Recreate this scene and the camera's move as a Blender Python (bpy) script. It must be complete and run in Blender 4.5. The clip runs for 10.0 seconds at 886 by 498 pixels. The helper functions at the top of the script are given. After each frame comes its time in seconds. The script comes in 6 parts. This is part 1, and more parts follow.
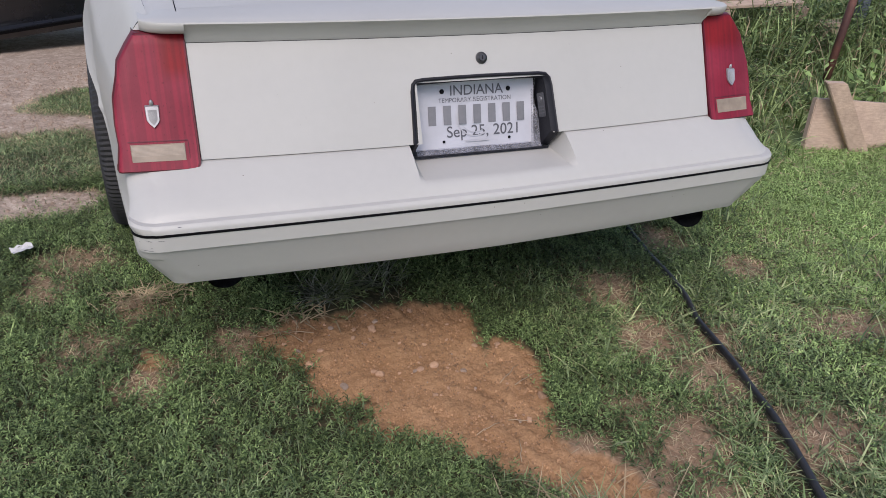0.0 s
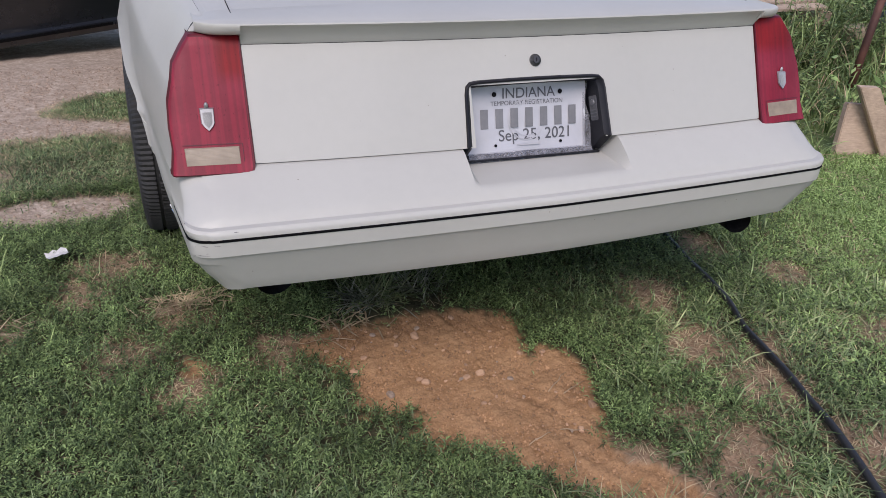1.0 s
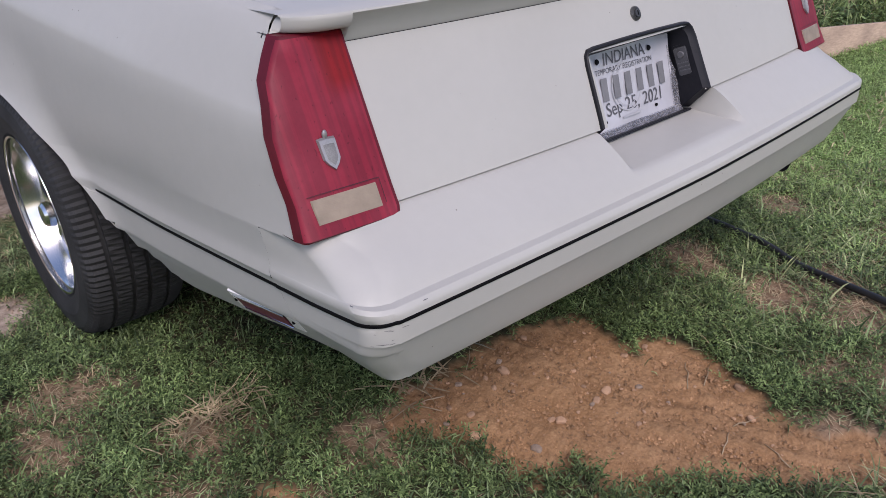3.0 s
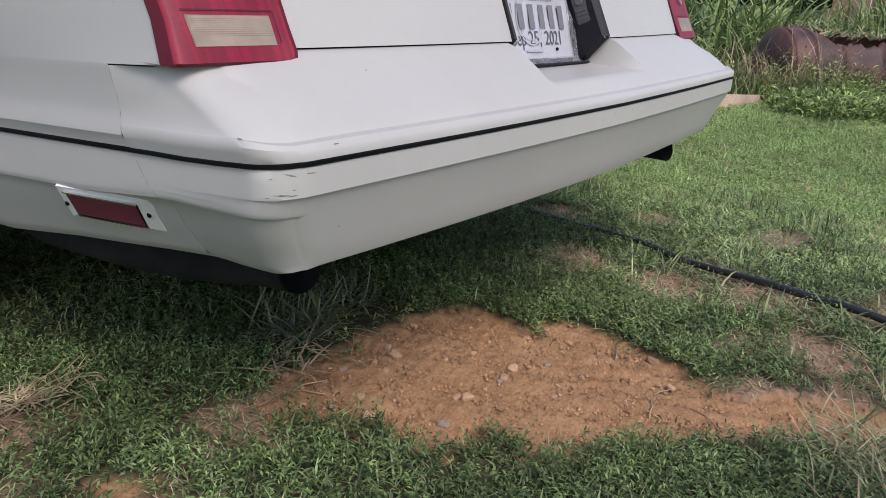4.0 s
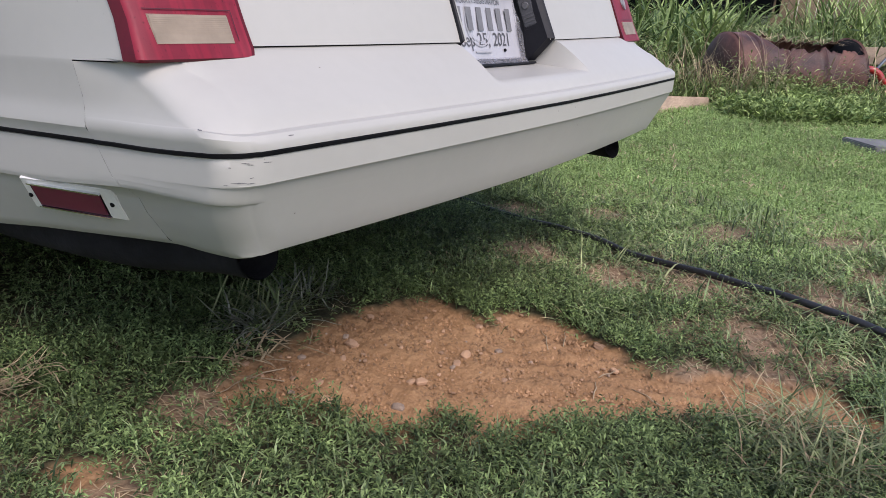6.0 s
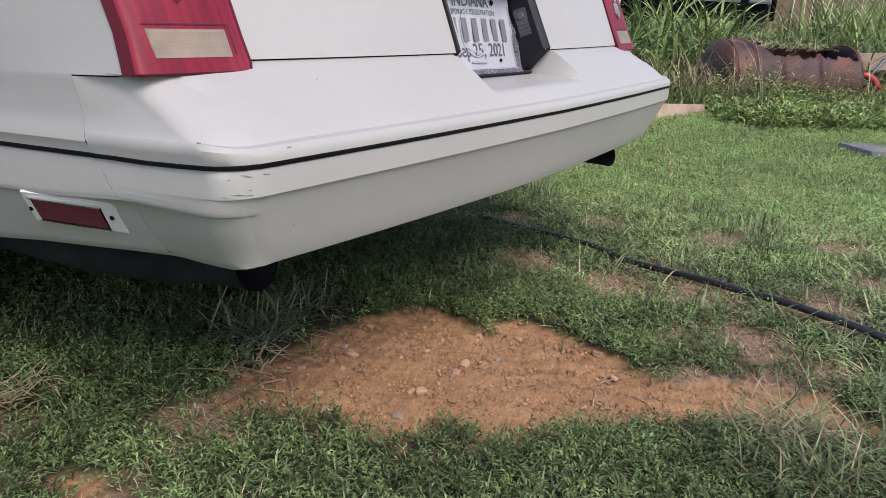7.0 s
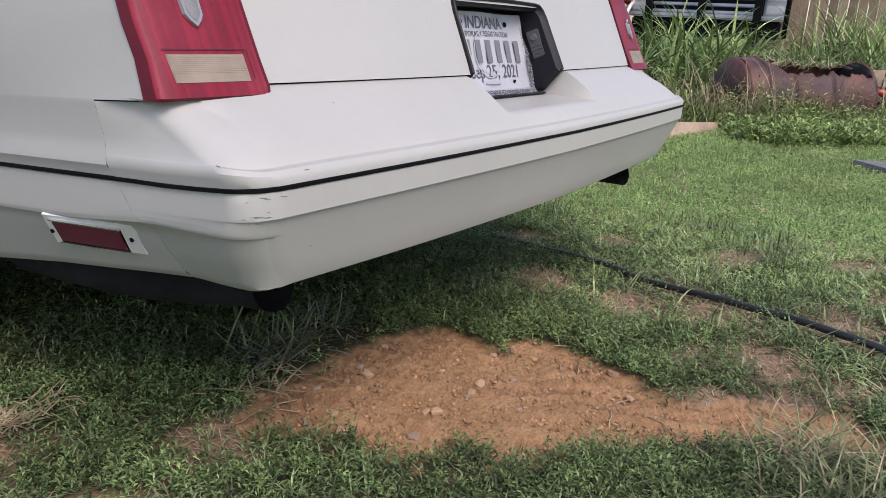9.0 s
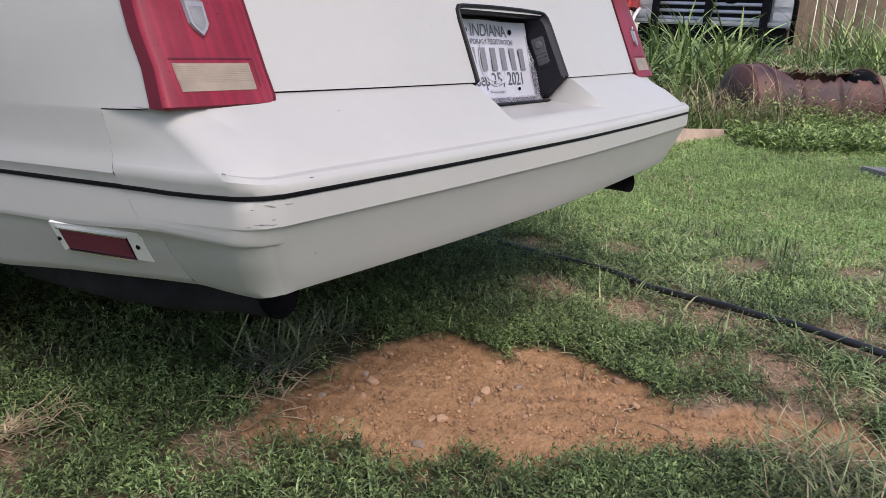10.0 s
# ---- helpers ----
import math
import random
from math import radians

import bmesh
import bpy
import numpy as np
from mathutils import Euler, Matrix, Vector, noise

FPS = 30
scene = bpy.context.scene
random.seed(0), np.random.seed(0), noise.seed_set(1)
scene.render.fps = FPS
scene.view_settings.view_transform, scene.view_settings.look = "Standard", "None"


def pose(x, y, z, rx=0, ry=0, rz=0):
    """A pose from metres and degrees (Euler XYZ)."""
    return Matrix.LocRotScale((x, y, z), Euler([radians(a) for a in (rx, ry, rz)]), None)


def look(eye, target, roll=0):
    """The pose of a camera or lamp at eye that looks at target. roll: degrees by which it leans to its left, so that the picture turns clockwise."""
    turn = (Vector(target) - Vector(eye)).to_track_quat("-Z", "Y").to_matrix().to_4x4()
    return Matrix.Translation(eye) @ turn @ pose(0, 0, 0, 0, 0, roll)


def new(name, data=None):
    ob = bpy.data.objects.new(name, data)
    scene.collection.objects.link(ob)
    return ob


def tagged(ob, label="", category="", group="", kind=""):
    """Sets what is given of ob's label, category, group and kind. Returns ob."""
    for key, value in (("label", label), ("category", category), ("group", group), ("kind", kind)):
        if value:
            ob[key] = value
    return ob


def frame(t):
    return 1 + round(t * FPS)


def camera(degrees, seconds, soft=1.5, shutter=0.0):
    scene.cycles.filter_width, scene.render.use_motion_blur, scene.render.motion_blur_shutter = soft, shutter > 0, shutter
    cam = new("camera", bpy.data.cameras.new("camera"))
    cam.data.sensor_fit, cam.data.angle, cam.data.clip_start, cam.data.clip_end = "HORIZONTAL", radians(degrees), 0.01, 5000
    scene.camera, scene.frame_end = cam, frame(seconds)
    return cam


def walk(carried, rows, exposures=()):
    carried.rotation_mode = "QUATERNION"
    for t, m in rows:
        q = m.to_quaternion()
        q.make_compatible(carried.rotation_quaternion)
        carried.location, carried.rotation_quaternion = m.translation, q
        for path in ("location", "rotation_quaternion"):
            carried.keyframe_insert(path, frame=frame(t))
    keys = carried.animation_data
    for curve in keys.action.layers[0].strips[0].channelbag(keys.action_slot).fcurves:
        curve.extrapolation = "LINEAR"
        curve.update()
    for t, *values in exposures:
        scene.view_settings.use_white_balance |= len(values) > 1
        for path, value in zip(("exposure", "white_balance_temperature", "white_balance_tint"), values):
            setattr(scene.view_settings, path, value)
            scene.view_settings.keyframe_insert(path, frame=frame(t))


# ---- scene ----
cam = camera(61.5, 10.0, 0.5)
PATH = [
    (0, (-0.744, -1.574, 1.263), (-0.069, 0.037, 0.288), 3.4),
    (0.5, (-0.768, -1.561, 1.262), (-0.094, 0.057, 0.298), 3.3),
    (1, (-0.841, -1.506, 1.24), (-0.172, 0.115, 0.279), 3.3),
    (1.5, (-0.937, -1.325, 1.201), (-0.295, 0.301, 0.23), 1.4),
    (2, (-1.148, -1.176, 1.188), (-0.413, 0.402, 0.203), 1.0),
    (2.2, (-1.25, -1.121, 1.182), (-0.353, 0.376, 0.205), 0.8),
    (3.3, (-1.296, -0.727, 0.967), (-0.025, 0.517, 0.052), -0.3),
    (3.5, (-1.287, -0.69, 0.836), (0.085, 0.485, -0.024), 1.2),
    (4, (-1.308, -0.715, 0.713), (0.236, 0.366, 0.045), 3.6),
    (4.5, (-1.33, -0.727, 0.693), (0.222, 0.332, 0.008), 4.3),
    (5, (-1.339, -0.751, 0.704), (0.234, 0.283, 0.029), 4.0),
    (5.5, (-1.348, -0.763, 0.711), (0.248, 0.244, 0.05), 4.3),
    (7, (-1.359, -0.772, 0.717), (0.252, 0.23, 0.086), 3.6),
    (7.5, (-1.361, -0.771, 0.717), (0.25, 0.243, 0.102), 3.2),
    (8, (-1.365, -0.768, 0.718), (0.246, 0.254, 0.117), 3.2),
    (8.5, (-1.365, -0.769, 0.72), (0.243, 0.262, 0.127), 3.3),
    (9, (-1.364, -0.77, 0.721), (0.24, 0.271, 0.135), 3.1),
    (9.5, (-1.364, -0.773, 0.722), (0.236, 0.279, 0.145), 2.9),
    (10, (-1.364, -0.773, 0.722), (0.234, 0.286, 0.153), 2.9),
]
walk(cam, [(t, look(eye, target, roll)) for t, eye, target, roll in PATH], [(0, 0.60, 6600, 18), (2.2, 0.54, 6550, 20), (3.4, 0.51, 6500, 22), (3.7, 0.58, 6600, 19), (4.2, 0.79, 6600, 18), (5.7, 0.82, 6650, 19), (7.0, 0.82, 6700, 19), (10, 0.82, 6700, 19)])

# ---- world, light, exposure ----
world = bpy.data.worlds.new("sky")
scene.world = world
world.use_nodes = True
wn = world.node_tree
sky = wn.nodes.new("ShaderNodeTexSky")
sky.sky_type, sky.sun_disc = "NISHITA", False
SUN_EL, SUN_AZ = radians(50), radians(207)
sky.sun_elevation, sky.sun_rotation = SUN_EL, SUN_AZ
sky.air_density, sky.dust_density, sky.ozone_density = 1.0, 1.5, 1.0
wn.links.new(sky.outputs[0], wn.nodes["Background"].inputs[0])
wn.nodes["Background"].inputs[1].default_value = 0.135
sun = new("sun", bpy.data.lights.new("sun", "SUN"))
sun.data.energy, sun.data.angle, sun.data.color = 1.5, radians(30), (1.0, 0.975, 0.94)
sun_way = Vector((math.sin(SUN_AZ) * math.cos(SUN_EL), math.cos(SUN_AZ) * math.cos(SUN_EL), math.sin(SUN_EL)))
sun.matrix_world = look(sun_way * 30, (0, 0, 0))


# ---- materials ----
def mat(name, base, rough=0.6, metal=0.0, vary=0.12, scale=6.0, fine=90.0, bump=0.0, bump_scale=200.0, coat=0.0,
        second=None, rand=0.0, island=False, spec=0.5, grain=None):
    """A procedural surface: two scales of colour variation, roughness variation and a fine relief, in metres."""
    m = bpy.data.materials.new(name)
    m.use_nodes = True
    nt, b = m.node_tree, m.node_tree.nodes["Principled BSDF"]
    co = nt.nodes.new("ShaderNodeTexCoord")
    big, small = nt.nodes.new("ShaderNodeTexNoise"), nt.nodes.new("ShaderNodeTexNoise")
    for n, s in ((big, scale), (small, fine)):
        n.inputs["Scale"].default_value, n.inputs["Detail"].default_value = s, 5.0
        nt.links.new(co.outputs["Object"], n.inputs["Vector"])
    if grain:
        mp = nt.nodes.new("ShaderNodeMapping")
        mp.inputs["Scale"].default_value = grain
        nt.links.new(co.outputs["Object"], mp.inputs["Vector"])
        nt.links.new(mp.outputs[0], small.inputs["Vector"])
    mix = nt.nodes.new("ShaderNodeMix")
    mix.data_type = "RGBA"
    other = second or tuple(c * (1 - 2.2 * vary) for c in base)
    mix.inputs["A"].default_value, mix.inputs["B"].default_value = (*base, 1), (*other, 1)
    ramp = nt.nodes.new("ShaderNodeMapRange")
    ramp.inputs["From Min"].default_value, ramp.inputs["From Max"].default_value = 0.35, 0.7
    nt.links.new(big.outputs["Fac"], ramp.inputs["Value"])
    nt.links.new(ramp.outputs[0], mix.inputs["Factor"])
    hue = nt.nodes.new("ShaderNodeHueSaturation")
    val = nt.nodes.new("ShaderNodeMapRange")
    val.inputs["To Min"].default_value, val.inputs["To Max"].default_value = 1 - vary, 1 + vary
    nt.links.new(small.outputs["Fac"], val.inputs["Value"])
    last = val.outputs[0]
    if rand:
        pick = nt.nodes.new("ShaderNodeNewGeometry" if island else "ShaderNodeObjectInfo")
        r = nt.nodes.new("ShaderNodeMapRange")
        r.inputs["To Min"].default_value, r.inputs["To Max"].default_value = 1 - rand, 1 + rand
        nt.links.new(pick.outputs["Random Per Island" if island else "Random"], r.inputs["Value"])
        mul = nt.nodes.new("ShaderNodeMath")
        mul.operation = "MULTIPLY"
        nt.links.new(last, mul.inputs[0])
        nt.links.new(r.outputs[0], mul.inputs[1])
        last = mul.outputs[0]
    nt.links.new(mix.outputs["Result"], hue.inputs["Color"])
    nt.links.new(last, hue.inputs["Value"])
    nt.links.new(hue.outputs[0], b.inputs["Base Color"])
    rr = nt.nodes.new("ShaderNodeMapRange")
    rr.inputs["To Min"].default_value, rr.inputs["To Max"].default_value = max(0.02, rough - 0.08), min(1, rough + 0.1)
    nt.links.new(big.outputs["Fac"], rr.inputs["Value"])
    nt.links.new(rr.outputs[0], b.inputs["Roughness"])
    b.inputs["Metallic"].default_value = metal
    b.inputs["Coat Weight"].default_value = coat
    b.inputs["Coat Roughness"].default_value = 0.12
    b.inputs["Specular IOR Level"].default_value = spec
    if bump:
        bn, bt = nt.nodes.new("ShaderNodeBump"), nt.nodes.new("ShaderNodeTexNoise")
        bt.inputs["Scale"].default_value, bt.inputs["Detail"].default_value = bump_scale, 4.0
        nt.links.new(co.outputs["Object"], bt.inputs["Vector"])
        bn.inputs["Strength"].default_value, bn.inputs["Distance"].default_value = bump, 0.004
        nt.links.new(bt.outputs["Fac"], bn.inputs["Height"])
        nt.links.new(bn.outputs[0], b.inputs["Normal"])
    return m


def film_mat():
    """Thin clear plastic film: mostly see-through, greyed by dust and fine creases."""
    m = mat("clear_film", (0.42, 0.42, 0.46), 0.22, vary=0.2, scale=40, fine=160, bump=0.9, bump_scale=60)
    nt = m.node_tree
    clear, mix, no, mr = (nt.nodes.new(k) for k in ("ShaderNodeBsdfTransparent", "ShaderNodeMixShader", "ShaderNodeTexNoise", "ShaderNodeMapRange"))
    no.inputs["Scale"].default_value = 45
    mr.inputs["From Min"].default_value, mr.inputs["From Max"].default_value = 0.35, 0.65
    mr.inputs["To Min"].default_value, mr.inputs["To Max"].default_value = 0.16, 0.62
    nt.links.new(no.outputs["Fac"], mr.inputs["Value"])
    nt.links.new(mr.outputs[0], mix.inputs[0])
    nt.links.new(clear.outputs[0], mix.inputs[1])
    nt.links.new(nt.nodes["Principled BSDF"].outputs[0], mix.inputs[2])
    nt.links.new(mix.outputs[0], nt.nodes["Material Output"].inputs[0])
    return m


def blade_mat(name, a, b_, dark=0.35, gloss=0.6, mottle=1.0):
    """Leaf green that runs from a to b_ by blade, a little translucent."""
    m = bpy.data.materials.new(name)
    m.use_nodes = True
    nt, b = m.node_tree, m.node_tree.nodes["Principled BSDF"]
    geo = nt.nodes.new("ShaderNodeNewGeometry")
    ramp = nt.nodes.new("ShaderNodeValToRGB")
    ramp.color_ramp.elements[0].color, ramp.color_ramp.elements[1].color = (*a, 1), (*b_, 1)
    mid = ramp.color_ramp.elements.new(0.5)
    mid.color = (*[(p + q) / 2 * (1 - dark * 0.3) for p, q in zip(a, b_)], 1)
    nt.links.new(geo.outputs["Random Per Island"], ramp.inputs[0])
    co, hue, mul = nt.nodes.new("ShaderNodeTexCoord"), nt.nodes.new("ShaderNodeHueSaturation"), nt.nodes.new("ShaderNodeMath")
    mul.operation = "MULTIPLY"
    for k, (size, least, most) in enumerate(((3.0, 0.72, 1.28), (17.0, 0.62, 1.35))):
        no, mr = nt.nodes.new("ShaderNodeTexNoise"), nt.nodes.new("ShaderNodeMapRange")
        no.inputs["Scale"].default_value = size
        nt.links.new(co.outputs["Object"], no.inputs["Vector"])
        mr.inputs["From Min"].default_value, mr.inputs["From Max"].default_value = 0.32, 0.68
        mr.inputs["To Min"].default_value, mr.inputs["To Max"].default_value = 1 + (least - 1) * mottle, 1 + (most - 1) * mottle
        nt.links.new(no.outputs["Fac"], mr.inputs["Value"])
        nt.links.new(mr.outputs[0], mul.inputs[k])
    tint = nt.nodes.new("ShaderNodeMapRange")
    tint.inputs["To Min"].default_value, tint.inputs["To Max"].default_value = 0.488, 0.512
    nt.links.new(no.outputs["Color"], tint.inputs["Value"])
    nt.links.new(tint.outputs[0], hue.inputs["Hue"])
    nt.links.new(mul.outputs[0], hue.inputs["Value"])
    nt.links.new(ramp.outputs[0], hue.inputs["Color"])
    nt.links.new(hue.outputs[0], b.inputs["Base Color"])
    b.inputs["Roughness"].default_value = gloss
    b.inputs["Specular IOR Level"].default_value = 0.3
    tr, add = nt.nodes.new("ShaderNodeBsdfTranslucent"), nt.nodes.new("ShaderNodeMixShader")
    nt.links.new(hue.outputs[0], tr.inputs["Color"])
    add.inputs[0].default_value = 0.16
    out = nt.nodes["Material Output"]
    nt.links.new(b.outputs[0], add.inputs[1])
    nt.links.new(tr.outputs[0], add.inputs[2])
    nt.links.new(add.outputs[0], out.inputs[0])
    return m


def paint_mat():
    """Ageing cream paint: faint mottling, sparse specks of dirt, a dull clear coat."""
    m = mat("cream_white_paint", (0.407, 0.398, 0.367), 0.5, vary=0.03, scale=2.5, fine=45, coat=0.12, spec=0.35, bump=0.02, bump_scale=900)
    nt = m.node_tree
    b = nt.nodes["Principled BSDF"]
    old = b.inputs["Base Color"].links[0].from_socket
    co = nt.nodes.new("ShaderNodeTexCoord")
    dots, spread = nt.nodes.new("ShaderNodeTexVoronoi"), nt.nodes.new("ShaderNodeTexNoise")
    dots.inputs["Scale"].default_value, dots.inputs["Randomness"].default_value = 30, 1.0
    spread.inputs["Scale"].default_value = 7
    nt.links.new(co.outputs["Object"], dots.inputs["Vector"])
    nt.links.new(co.outputs["Object"], spread.inputs["Vector"])
    near = nt.nodes.new("ShaderNodeMapRange")
    near.inputs["From Min"].default_value, near.inputs["From Max"].default_value = 0.028, 0.05
    near.inputs["To Min"].default_value, near.inputs["To Max"].default_value = 1, 0
    nt.links.new(dots.outputs["Distance"], near.inputs["Value"])
    some = nt.nodes.new("ShaderNodeMapRange")
    some.inputs["From Min"].default_value, some.inputs["From Max"].default_value = 0.50, 0.60
    nt.links.new(spread.outputs["Fac"], some.inputs["Value"])
    mul = nt.nodes.new("ShaderNodeMath")
    mul.operation = "MULTIPLY"
    nt.links.new(near.outputs[0], mul.inputs[0])
    nt.links.new(some.outputs[0], mul.inputs[1])
    mix = nt.nodes.new("ShaderNodeMix")
    mix.data_type = "RGBA"
    nt.links.new(mul.outputs[0], mix.inputs["Factor"])
    nt.links.new(old, mix.inputs["A"])
    mix.inputs["B"].default_value = (0.13, 0.115, 0.095, 1)
    nt.links.new(mix.outputs["Result"], b.inputs["Base Color"])
    return m


def lens_mat():
    """Sun-faded red plastic with upright ribs showing through and dark upright streaks."""
    m = mat("red_lens", (0.150, 0.010, 0.022), 0.5, vary=0.10, scale=9, fine=130, coat=0.0, second=(0.20, 0.022, 0.038), spec=0.25)
    nt = m.node_tree
    b = nt.nodes["Principled BSDF"]
    old = b.inputs["Base Color"].links[0].from_socket
    co = nt.nodes.new("ShaderNodeTexCoord")
    for stretch, lo, hi, dark in (((115, 0, 0.8), 0.42, 0.58, (1.30, 1.1, 1.15)), ((230, 230, 34), 0.66, 0.74, (0.62, 0.55, 0.6))):
        mp, no, mr, mix = (nt.nodes.new(k) for k in ("ShaderNodeMapping", "ShaderNodeTexNoise", "ShaderNodeMapRange", "ShaderNodeMix"))
        mp.inputs["Scale"].default_value = stretch
        no.inputs["Scale"].default_value, no.inputs["Detail"].default_value = 1.0, 2.0
        nt.links.new(co.outputs["Object"], mp.inputs["Vector"])
        nt.links.new(mp.outputs[0], no.inputs["Vector"])
        mr.inputs["From Min"].default_value, mr.inputs["From Max"].default_value = lo, hi
        nt.links.new(no.outputs["Fac"], mr.inputs["Value"])
        mix.data_type, mix.blend_type = "RGBA", "MULTIPLY"
        nt.links.new(mr.outputs[0], mix.inputs["Factor"])
        nt.links.new(old, mix.inputs["A"])
        mix.inputs["B"].default_value = (*dark, 1)
        old = mix.outputs["Result"]
    # a corner that has kept its deep red
    sep, mul = nt.nodes.new("ShaderNodeSeparateXYZ"), nt.nodes.new("ShaderNodeMath")
    mul.operation = "MULTIPLY"
    nt.links.new(co.outputs["Object"], sep.inputs[0])
    for k, (axis, lo, hi) in enumerate((("X", -0.735, -0.700), ("Z", 0.775, 0.812))):
        mr = nt.nodes.new("ShaderNodeMapRange")
        mr.interpolation_type = "SMOOTHSTEP"
        mr.inputs["From Min"].default_value, mr.inputs["From Max"].default_value = lo, hi
        nt.links.new(sep.outputs[axis], mr.inputs["Value"])
        nt.links.new(mr.outputs[0], mul.inputs[k])
    mix = nt.nodes.new("ShaderNodeMix")
    mix.data_type, mix.blend_type = "RGBA", "MULTIPLY"
    nt.links.new(mul.outputs[0], mix.inputs["Factor"])
    nt.links.new(old, mix.inputs["A"])
    mix.inputs["B"].default_value = (0.85, 0.35, 0.25, 1)
    old = mix.outputs["Result"]
    nt.links.new(old, b.inputs["Base Color"])
    return m


PAINT = paint_mat()
UNDER = mat("dark_underbody", (0.020, 0.020, 0.022), 0.9, vary=0.4, bump=0.4, spec=0.15)
TRIM = mat("black_trim", (0.004, 0.004, 0.005), 0.6, vary=0.2, spec=0.12)
FRAME = mat("charcoal_plastic", (0.011, 0.011, 0.016), 0.5, vary=0.25, bump=0.15, spec=0.3)
RUBBER = mat("tyre_rubber", (0.022, 0.022, 0.023), 0.72, vary=0.3, scale=9, bump=0.25, bump_scale=300)
CHROME = mat("polished_alloy", (0.78, 0.78, 0.78), 0.16, 1.0, vary=0.06, fine=160)
RED = lens_mat()
RED_EDGE = mat("deep_red_lens", (0.115, 0.005, 0.014), 0.45, vary=0.2, fine=150, coat=0.0, spec=0.3)
AMBER = mat("cloudy_lens", (0.285, 0.225, 0.165), 0.55, vary=0.12, scale=30, coat=0.1)
PAPER = mat("plate_paper", (0.43, 0.43, 0.46), 0.45, vary=0.04, scale=14, coat=0.3)
INK = mat("grey_ink", (0.085, 0.085, 0.095), 0.6, vary=0.1)
PALE_INK = mat("pale_ink", (0.42, 0.42, 0.44), 0.6, vary=0.1)
GLASS = mat("tinted_glass", (0.012, 0.014, 0.015), 0.06, vary=0.05, coat=1.0)
FILM = film_mat()
RUST = mat("rusty_steel", (0.040, 0.017, 0.016), 0.62, 0.0, vary=0.45, scale=4.5, fine=24, bump=0.6, bump_scale=60, second=(0.135, 0.053, 0.036))
RUST_DARK = mat("rust_inside", (0.012, 0.010, 0.010), 0.9, vary=0.3)
WOOD = mat("weathered_board", (0.46, 0.34, 0.25), 0.85, vary=0.38, scale=9, fine=1.0, grain=(9, 130, 130), bump=0.5, bump_scale=110, second=(0.34, 0.25, 0.19))
FENCE = mat("brown_fence_wood", (0.29, 0.205, 0.135), 0.85, vary=0.34, scale=5, fine=1.0, grain=(40, 40, 3.0), bump=0.3, rand=0.3, second=(0.20, 0.14, 0.095))
HOSE = mat("black_pipe", (0.022, 0.022, 0.024), 0.42, vary=0.2, bump=0.1)
GALV = mat("galvanised_steel", (0.16, 0.18, 0.21), 0.5, 0.5, vary=0.15)
BLACK_CAR = mat("black_paint", (0.012, 0.013, 0.016), 0.28, vary=0.1, coat=0.5)
STONE = mat("pale_stone", (0.37, 0.21, 0.12), 0.9, vary=0.2, scale=40, fine=260, bump=0.4, rand=0.3, second=(0.43, 0.29, 0.19))
GREY_STONE = mat("grey_stone", (0.42, 0.31, 0.23), 0.9, vary=0.2, scale=40, fine=260, bump=0.4, rand=0.25)
LAMP_GLASS = mat("clear_lamp_glass", (0.55, 0.56, 0.58), 0.15, vary=0.15, fine=120, coat=0.6)
TRUCK_RED = mat("red_truck_paint", (0.38, 0.02, 0.02), 0.35, vary=0.1, coat=0.4)
GRILLE = mat("dull_chrome", (0.42, 0.42, 0.43), 0.35, 0.6, vary=0.1)
CLOD = mat("clay_clod", (0.375, 0.215, 0.112), 0.95, vary=0.25, scale=50, fine=200, bump=0.3, rand=0.35, island=True)
BADGE_RIM = mat("worn_badge_metal", (0.42, 0.41, 0.41), 0.42, 0.55, vary=0.2, fine=500)
LITTER = mat("white_litter", (0.62, 0.61, 0.60), 0.7, vary=0.06, scale=30)

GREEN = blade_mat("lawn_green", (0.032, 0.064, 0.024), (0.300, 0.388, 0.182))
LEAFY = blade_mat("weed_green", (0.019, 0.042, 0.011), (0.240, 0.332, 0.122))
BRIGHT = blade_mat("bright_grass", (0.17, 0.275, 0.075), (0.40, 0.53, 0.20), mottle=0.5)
TALL = blade_mat("tall_weed_green", (0.065, 0.115, 0.033), (0.33, 0.41, 0.165))
CRAB = blade_mat("pale_coarse_grass", (0.10, 0.16, 0.06), (0.40, 0.44, 0.22))
RANK = blade_mat("rank_weed_green", (0.062, 0.122, 0.036), (0.42, 0.53, 0.19))
STRAW = blade_mat("dry_straw", (0.30, 0.22, 0.13), (0.54, 0.44, 0.28), gloss=0.7)
DRYGREEN = blade_mat("half_dry_grass", (0.08, 0.115, 0.045), (0.31, 0.34, 0.17))
# dead-grass grey with the bumper's shade worked into the colour
GREYDRY_SHADED = blade_mat("grey_dead_grass_shaded", (0.09, 0.105, 0.075), (0.36, 0.37, 0.29), gloss=0.7)


# ---- small mesh helpers ----
def mesh_of(name, verts, faces, material, smooth=True):
    me = bpy.data.meshes.new(name)
    me.from_pydata([tuple(v) for v in verts], [], [tuple(f) for f in faces])
    me.materials.append(material)
    if smooth:
        me.polygons.foreach_set("use_smooth", [True] * len(me.polygons))
        if len(me.polygons) < 9000:
            me.set_sharp_from_angle(angle=radians(32))
    me.update()
    return me


def piece(name, verts, faces, material, parent=None, label="", smooth=True):
    ob = new(name, mesh_of(name, verts, faces, material, smooth))
    if parent is not None:
        ob.parent = parent
    return tagged(ob, label)


